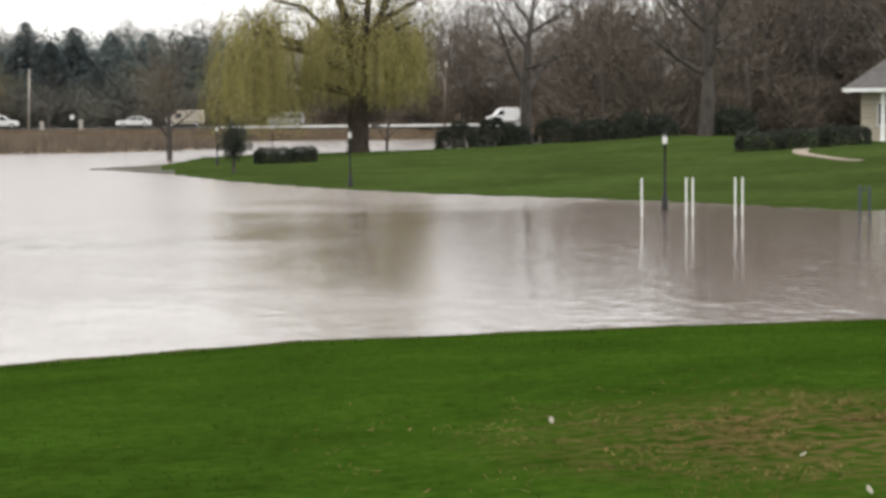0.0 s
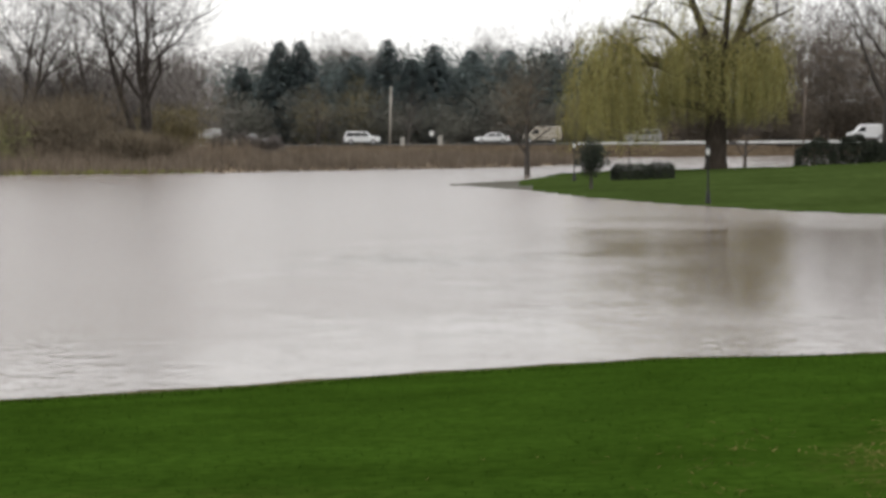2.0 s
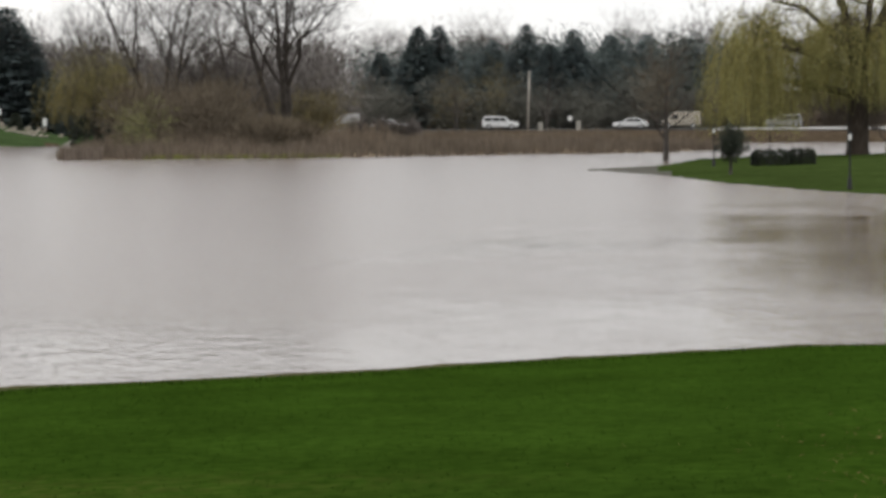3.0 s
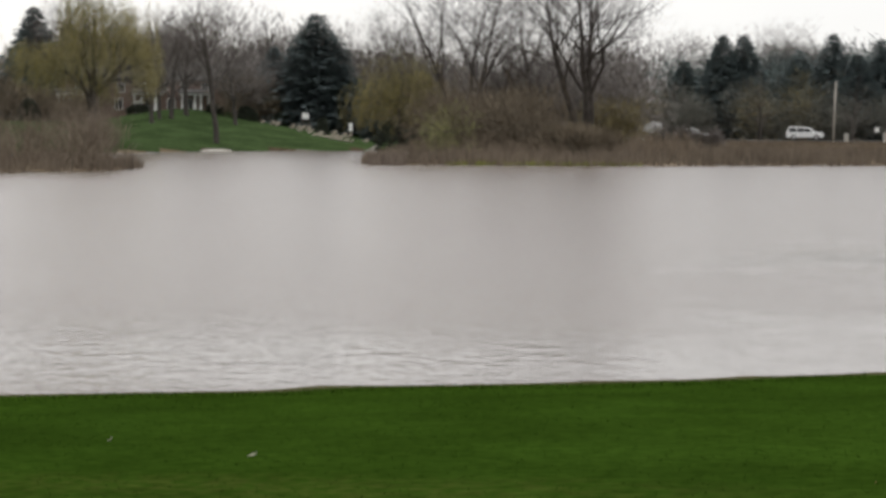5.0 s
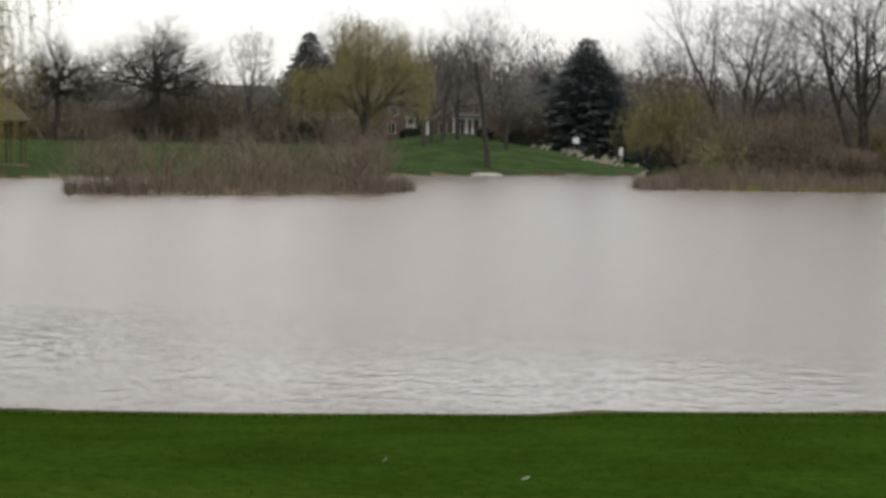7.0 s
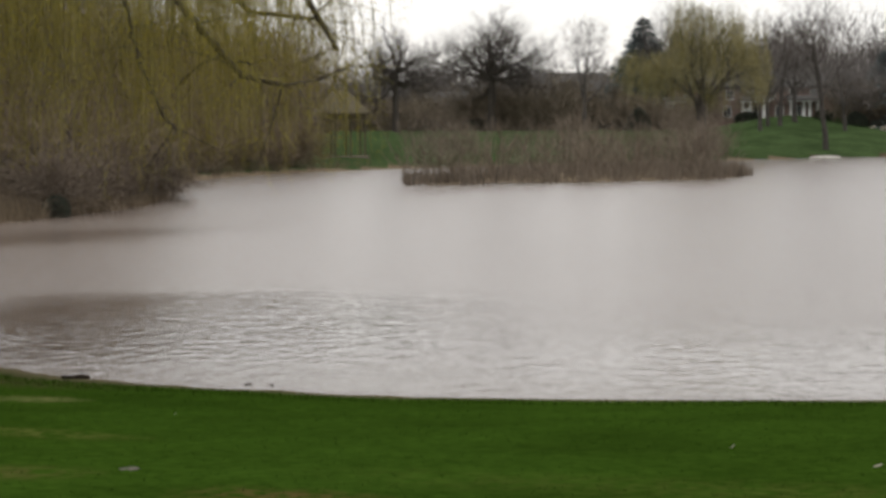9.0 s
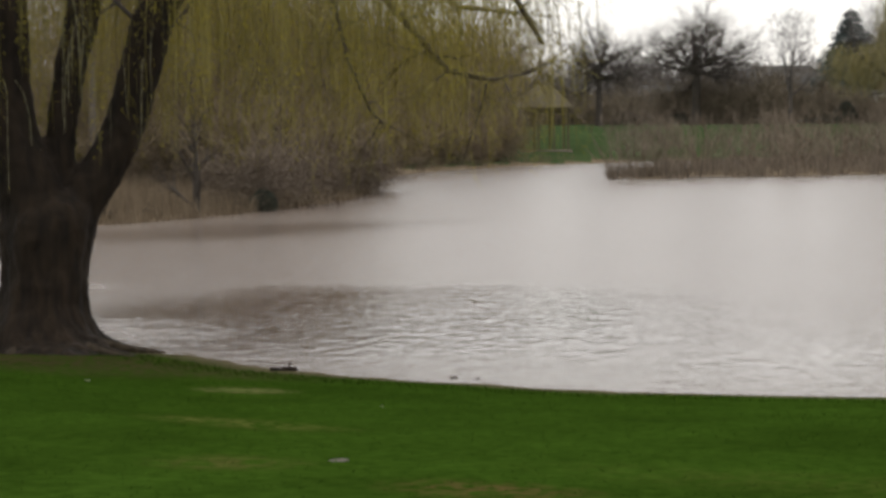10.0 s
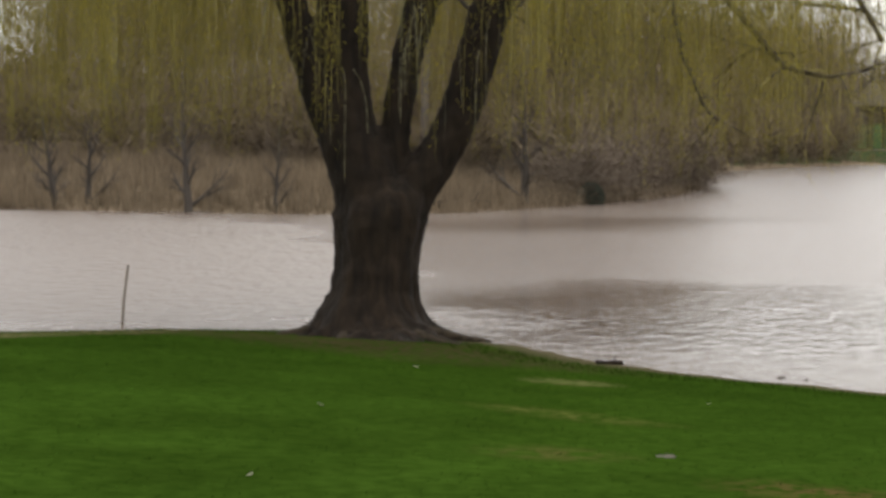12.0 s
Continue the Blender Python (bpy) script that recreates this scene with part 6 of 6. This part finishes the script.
# terraced stone beds on the far lawn
rng = random.Random(31)
for az0, az1, d, h in ((-16.9, -15.0, 326, 0.9), (-16.6, -14.0, 319, 0.8), (-16.0, -13.7, 311, 0.7), (-15.2, -13.8, 304, 0.6)):
    bed = thing("garden_wall", "low pale dry-stone terrace wall on the far lawn", "stone wall", Matrix.Translation(on_ground(az0, d, 0.1)))
    start, end = on_ground(az0, d, 0.1), on_ground(az1, d - 2, 0.1)
    run = end - start
    n = int(run.length / 0.75)
    for k in range(n):
        if rng.random() < 0.25 + 0.45 * (math.sin(k * 0.9 + az0 * 7) > 0.1):
            continue
        for row in range(2):
            s = Shape()
            c = run * ((k + 0.5 + 0.4 * row) / n)
            c.z = ground_at(start.x + c.x, start.y + c.y) - start.z - 0.1
            a, b, e = rng.uniform(0.2, 0.4), rng.uniform(0.18, 0.3), h / 2 * rng.uniform(0.7, 1.2)
            m = Matrix.Translation(c) @ Matrix.Rotation(math.atan2(run.y, run.x) + rng.gauss(0, 0.25), 4, "Z")
            s.prism([(-a, 0), (a, 0), (a * rng.uniform(0.75, 1), e * 0.6), (a * rng.uniform(0.3, 0.7), e), (-a * rng.uniform(0.3, 0.8), e * rng.uniform(0.85, 1)), (-a, e * 0.5)], -b, b, m @ Matrix.Translation((0, 0, row * h / 2 - 0.05 * row)))
            part("stone", s, STONE, bed)
for az, d, z0, w, h, label in ((-15.35, 318, 1.6, 1.0, 0.9, "white notice board on posts by the terraces"), (-14.15, 316, 1.0, 0.6, 1.2, "narrow white board on a post by the terraces")):
    board = thing("notice_board", label, "sign", at_place(az, d))
    s = Shape()
    s.box((-w / 2, -0.04, z0), (w / 2, 0.04, z0 + h))
    part("board", s, WHITEPAINT, board)
    for x in (-w * 0.4, w * 0.4):
        s = Shape()
        s.box((x - 0.05, 0.04, -0.3), (x + 0.05, 0.12, z0 + h * 0.8))
        part("leg", s, OLDWOOD, board)
for i, (az, d, long, tall) in enumerate(((-16.9, 322, 3, 2.0), (-16.0, 322, 2.4, 2.0), (-14.9, 313, 1.6, 2.2), (-13.2, 296, 3.6, 3.4), (-12.3, 290, 3.4, 3.6), (-26.9, 322, 5.5, 1.6), (-25.2, 326, 4, 1.5), (-28.3, 324, 5, 1.8), (-22.6, 322, 3.4, 3.0), (-19.75, 329, 3.4, 1.2),
                                          (-17.75, 328, 2.6, 1.4), (-12.9, 229, 4.6, 4.2), (-12.2, 225, 4, 3.2), (-11.5, 215, 3.2, 2.6))):
    evergreen_bush("shrub", "dark evergreen shrub on the far lawn", "shrub", at_place(az, d), long, 2.2, tall, 60 + i, clipped=False, count=1300, size=0.28)

pavilion = thing("pavilion", "open park pavilion with straw-coloured hip roof on posts", "pavilion", at_place(-30.52, 226, 0.1, 6))
part("roof", gable_roof(4.9, 4.6, 4.4, 2.3, 0.4, 0.2, 2.0), YELLOWROOF, pavilion, "straw-coloured hip roof")
for x, y in itertools.product((-2.3, -0.8, 0.8, 2.3), (-2.1, 2.1)):
    s = Shape()
    s.box((x - 0.1, y - 0.1, -0.4), (x + 0.1, y + 0.1, 4.45))
    part("post", s, YELLOWROOF, pavilion)
for y in (-2.1, 2.1):
    s = Shape()
    s.box((-2.4, y - 0.08, 4.0), (2.4, y + 0.08, 4.3))
    part("beam", s, YELLOWROOF, pavilion)
s = Shape()
s.box((-2.7, -2.5, -0.5), (2.7, 2.5, 0.12))
part("floor_slab", s, TANSTONE, pavilion)

# ---- brown bank ----
evergreen_bush("juniper", "small dark green bush at the water's edge", "bush", at_place(-38.0, 88.6), 1.1, 0.9, 0.85, 91, clipped=False, count=1500, size=0.08)


def log(name, label, az, d, length, r, turn, seed, lift=0.0):
    rng = random.Random(seed)
    p = on_ground(az, d, 0.0)
    ob = thing(name, label, "log", Matrix.Translation((p.x, p.y, max(p.z, 0) + r * 0.5 + lift)) @ Matrix.Rotation(radians(-az + turn), 4, "Z"))
    s = Shape()
    pts = [Vector((-length / 2 + length * i / 6, rng.gauss(0, r * 0.3), rng.gauss(0, r * 0.25))) for i in range(7)]
    s.tube(pts, [r * rng.uniform(0.75, 1.0) for _ in pts], 8, True)
    part("log_wood", s, BARK, ob)
    s = Shape()
    s.tube([pts[4], pts[4] + Vector((r, r, r * 2.5))], [r * 0.4, r * 0.2], 5, True)
    part("branch_stub", s, BARK, ob)


log("fallen_log", "dark fallen log on the brown bank", -41.3, 82.5, 1.9, 0.16, 10, 1)
log("fallen_log", "dark fallen log on the brown bank", -42.4, 80.0, 1.3, 0.2, -14, 2)
log("driftwood", "short dark piece of driftwood at the near shore", -37.5, 28.55, 0.36, 0.035, 8, 3)
log("driftwood", "small dark stick at the near shore", -33.0, 27.45, 0.10, 0.012, 30, 4)
log("driftwood", "small dark stick at the near shore", -32.4, 27.3, 0.08, 0.01, -20, 5)

# ---- near lawn: stake, stones, litter, roots ----
stake = thing("stake", "thin weathered wooden stake leaning at the shore", "stake", Matrix.Translation(on_ground(-50.38, 33.0, 0.0)) @ Matrix.Rotation(radians(50), 4, "Z"))
s = Shape()
s.tube([Vector((0, 0, -0.3)), Vector((0.045, 0, 0.45)), Vector((0.11, 0, 0.98))], [0.022, 0.02, 0.017], 7, True)
part("stake_wood", s, OLDWOOD, stake)
rng = random.Random(8)
PAPER = mat("pale_litter", (0.26, 0.235, 0.18), (0.42, 0.385, 0.31), 12, 0.8, 0.2, patch=0.1)
LITTER = [(12.28, -8.10, 0.032, 0.045, "pale curled leaf lying on the lawn"), (-20.33, -8.20, 0.018, 0.04, "pale dead leaf standing in the grass"), (-16.63, -8.59, 0.032, 0.02, "pale dead leaf on the lawn"),
          (-45.11, -7.33, 0.022, 0.02, "pale dead leaf on the lawn"), (18.75, -8.85, 0.025, 0.02, "pale dead leaf on worn grass"), (20.4, -9.75, 0.03, 0.04, "pale curled leaf on worn grass"),
          (-34.9, -7.2, 0.018, 0.02, "pale dead leaf on the lawn"), (-46.9, -9.1, 0.02, 0.02, "pale dead leaf on the lawn"), (-42.6, -6.35, 0.03, 0.02, "pale dead leaf on the lawn")]
for az, el, w, h, label in LITTER:
    s = Shape()
    for i in range(5):
        u = i / 4
        for k in (-1, 0, 1):
            s.v.append(Vector(((u - 0.5) * w * 2.2, k * w * 0.5 * math.sin(math.pi * (0.08 + 0.84 * u)), h * (0.25 + 0.75 * u * u) - 0.25 * h * (k == 0))))
    for i in range(4):
        for k in range(2):
            a = i * 3 + k
            s.f.append((a, a + 1, a + 4, a + 3))
    leaf_ob = part("dead_leaf", s, PAPER, smooth=True)
    tagged(leaf_ob, label, "leaf")
    leaf_ob.modifiers.new("thick", "SOLIDIFY").thickness = 0.003
    leaf_ob.matrix_basis = Matrix.Translation(sight(az, el, -0.015)) @ Matrix.Rotation(rng.random() * 6.28, 4, "Z")
SLABSTONE = mat("grey_stone", (0.050, 0.042, 0.032), (0.095, 0.080, 0.062), 14, 0.9, 0.4)
slab = thing("stone_slab", "small flat grey stone set in the lawn", "stone", Matrix.Translation(sight(-36.04, -8.48, 0.04)))
s = Shape()
ring = [(0.07 * math.cos(6.283 * k / 9) * (1 + 0.15 * math.sin(k * 4.1)), 0.09 * math.sin(6.283 * k / 9) * (1 + 0.12 * math.sin(k * 2.7))) for k in range(9)]
for z, q in ((-0.05, 1.0), (0.035, 1.0), (0.045, 0.9)):
    s.v += [Vector((a * q, b * q, z)) for a, b in ring]
for j in range(2):
    s.f += [(j * 9 + k, j * 9 + (k + 1) % 9, j * 9 + 9 + (k + 1) % 9, j * 9 + 9 + k) for k in range(9)]
s.f.append(tuple(18 + k for k in range(9)))
part("stone_face", s, SLABSTONE, slab)

def ground_at_fast_fine(x, y, cache={}):
    """Ground height from a lattice of 0.4 m."""
    i, j = math.floor(x / 0.4), math.floor(y / 0.4)
    for a, b in ((i, j), (i + 1, j), (i, j + 1), (i + 1, j + 1)):
        if (a, b) not in cache:
            cache[(a, b)] = ground_at(a * 0.4, b * 0.4)
    u, v = x / 0.4 - i, y / 0.4 - j
    return (cache[(i, j)] * (1 - u) + cache[(i + 1, j)] * u) * (1 - v) + (cache[(i, j + 1)] * (1 - u) + cache[(i + 1, j + 1)] * u) * v


# grass blades of the near lawn, a fringe at the shore, marsh grass on the reed bank
rng = np.random.default_rng(12)
n = 120000
az = np.radians(rng.uniform(-56, 24, n))
d = np.sqrt(rng.uniform(10.5 ** 2, 34.5 ** 2, n))
px, py = d * np.sin(az), d * np.cos(az)
z, which = lie(px, py)
ok = (which == 0) & (z > 0.012)
for centre, size, strength, tone in WEAR:   # few blades on worn ground
    inside = np.hypot((px - centre[0]) / size[0], (py - centre[1]) / size[1])
    ok &= rng.random(n) > strength * 0.9 * np.clip((1 - inside) / 0.6, 0, 1)
px, py, z, d = px[ok], py[ok], z[ok], d[ok]
n = len(px)
base = np.stack([px, py, z - 0.005], 1)
w = rng.uniform(0, 6.283, n)
side = np.stack([np.cos(w), np.sin(w), np.zeros(n)], 1) * (rng.uniform(0.003, 0.006, n) * (1 + d / 30))[:, None]
tall = rng.uniform(0.006, 0.024, n)
tip = base + np.stack([rng.normal(0, 0.035, n), rng.normal(0, 0.035, n), tall], 1)
verts = np.stack([base - side, base + side, tip], 1).reshape(-1, 3)
me = bpy.data.meshes.new("lawn_grass")
me.vertices.add(len(verts))
me.vertices.foreach_set("co", verts.ravel())
me.loops.add(len(verts))
me.loops.foreach_set("vertex_index", np.arange(len(verts)))
me.polygons.add(n)
me.polygons.foreach_set("loop_start", np.arange(0, len(verts), 3))
me.update(calc_edges=True)
me.materials.append(BLADE)
tagged(new("lawn_grass", me), "short mown spring grass on the near lawn", "grass", kind="stuff")
# ragged fringe of longer grass where the lawn meets the water
fringe, rr = Shape(), random.Random(43)
az, d = rng.uniform(-56, 24, 90000), rng.uniform(21, 33.5, 90000)
px, py = d * np.sin(np.radians(az)), d * np.cos(np.radians(az))
z, which = lie(px, py)
for x, y, h in zip(px[(which == 0) & (z > 0.03) & (z < 0.085)], py[(which == 0) & (z > 0.03) & (z < 0.085)], z[(which == 0) & (z > 0.03) & (z < 0.085)]):
    q, w = Vector((x, y, h - 0.01)), rr.random() * 6.283
    fringe.blade(q, q + Vector((rr.gauss(0, 0.03), rr.gauss(0, 0.03), rr.uniform(0.02, 0.075))), rr.uniform(0.005, 0.011), Vector((math.cos(w), math.sin(w), 0)))
tagged(part("shore_grass", fringe, BLADE), "ragged fringe of grass at the flooded shore", "grass", kind="stuff")
TUFT = mat("dry_tufts", (0.085, 0.052, 0.022), (0.20, 0.145, 0.058), 2, 0.95, 0, vary=0.4, spec=0.0)
tufts, rr = Shape(), random.Random(41)
for k in range(15000):
    x, y = rr.gauss(4.9, 1.35), rr.gauss(13.3, 1.7)
    if noise.noise(Vector((x * 1.6, y * 1.6, 3.0))) < 0.05:
        continue
    q = Vector((x, y, ground_at_fast_fine(x, y) - 0.003))
    w = rr.random() * 6.283
    tufts.blade(q, q + Vector((rr.gauss(0, 0.05), rr.gauss(0, 0.05), rr.uniform(0.008, 0.03))), rr.uniform(0.003, 0.006), Vector((math.cos(w), math.sin(w), 0)))
tagged(part("dry_grass", tufts, TUFT), "dead brown grass tufts on worn lawn", "grass", kind="stuff")
MARSH = mat("marsh_grass", (0.13, 0.14, 0.035), (0.24, 0.24, 0.07), 0.6, 0.9, 0, vary=0.3, patch=0.2)
rng = random.Random(10)
brush_field("marsh_grass", "yellow-green marsh grass at the edge of the reed bank", "grass", scatter(520, -11.6, -6.4, 176, 183, 0.6, 1.0, 2), rng, 0.5, 0.03, MARSH)
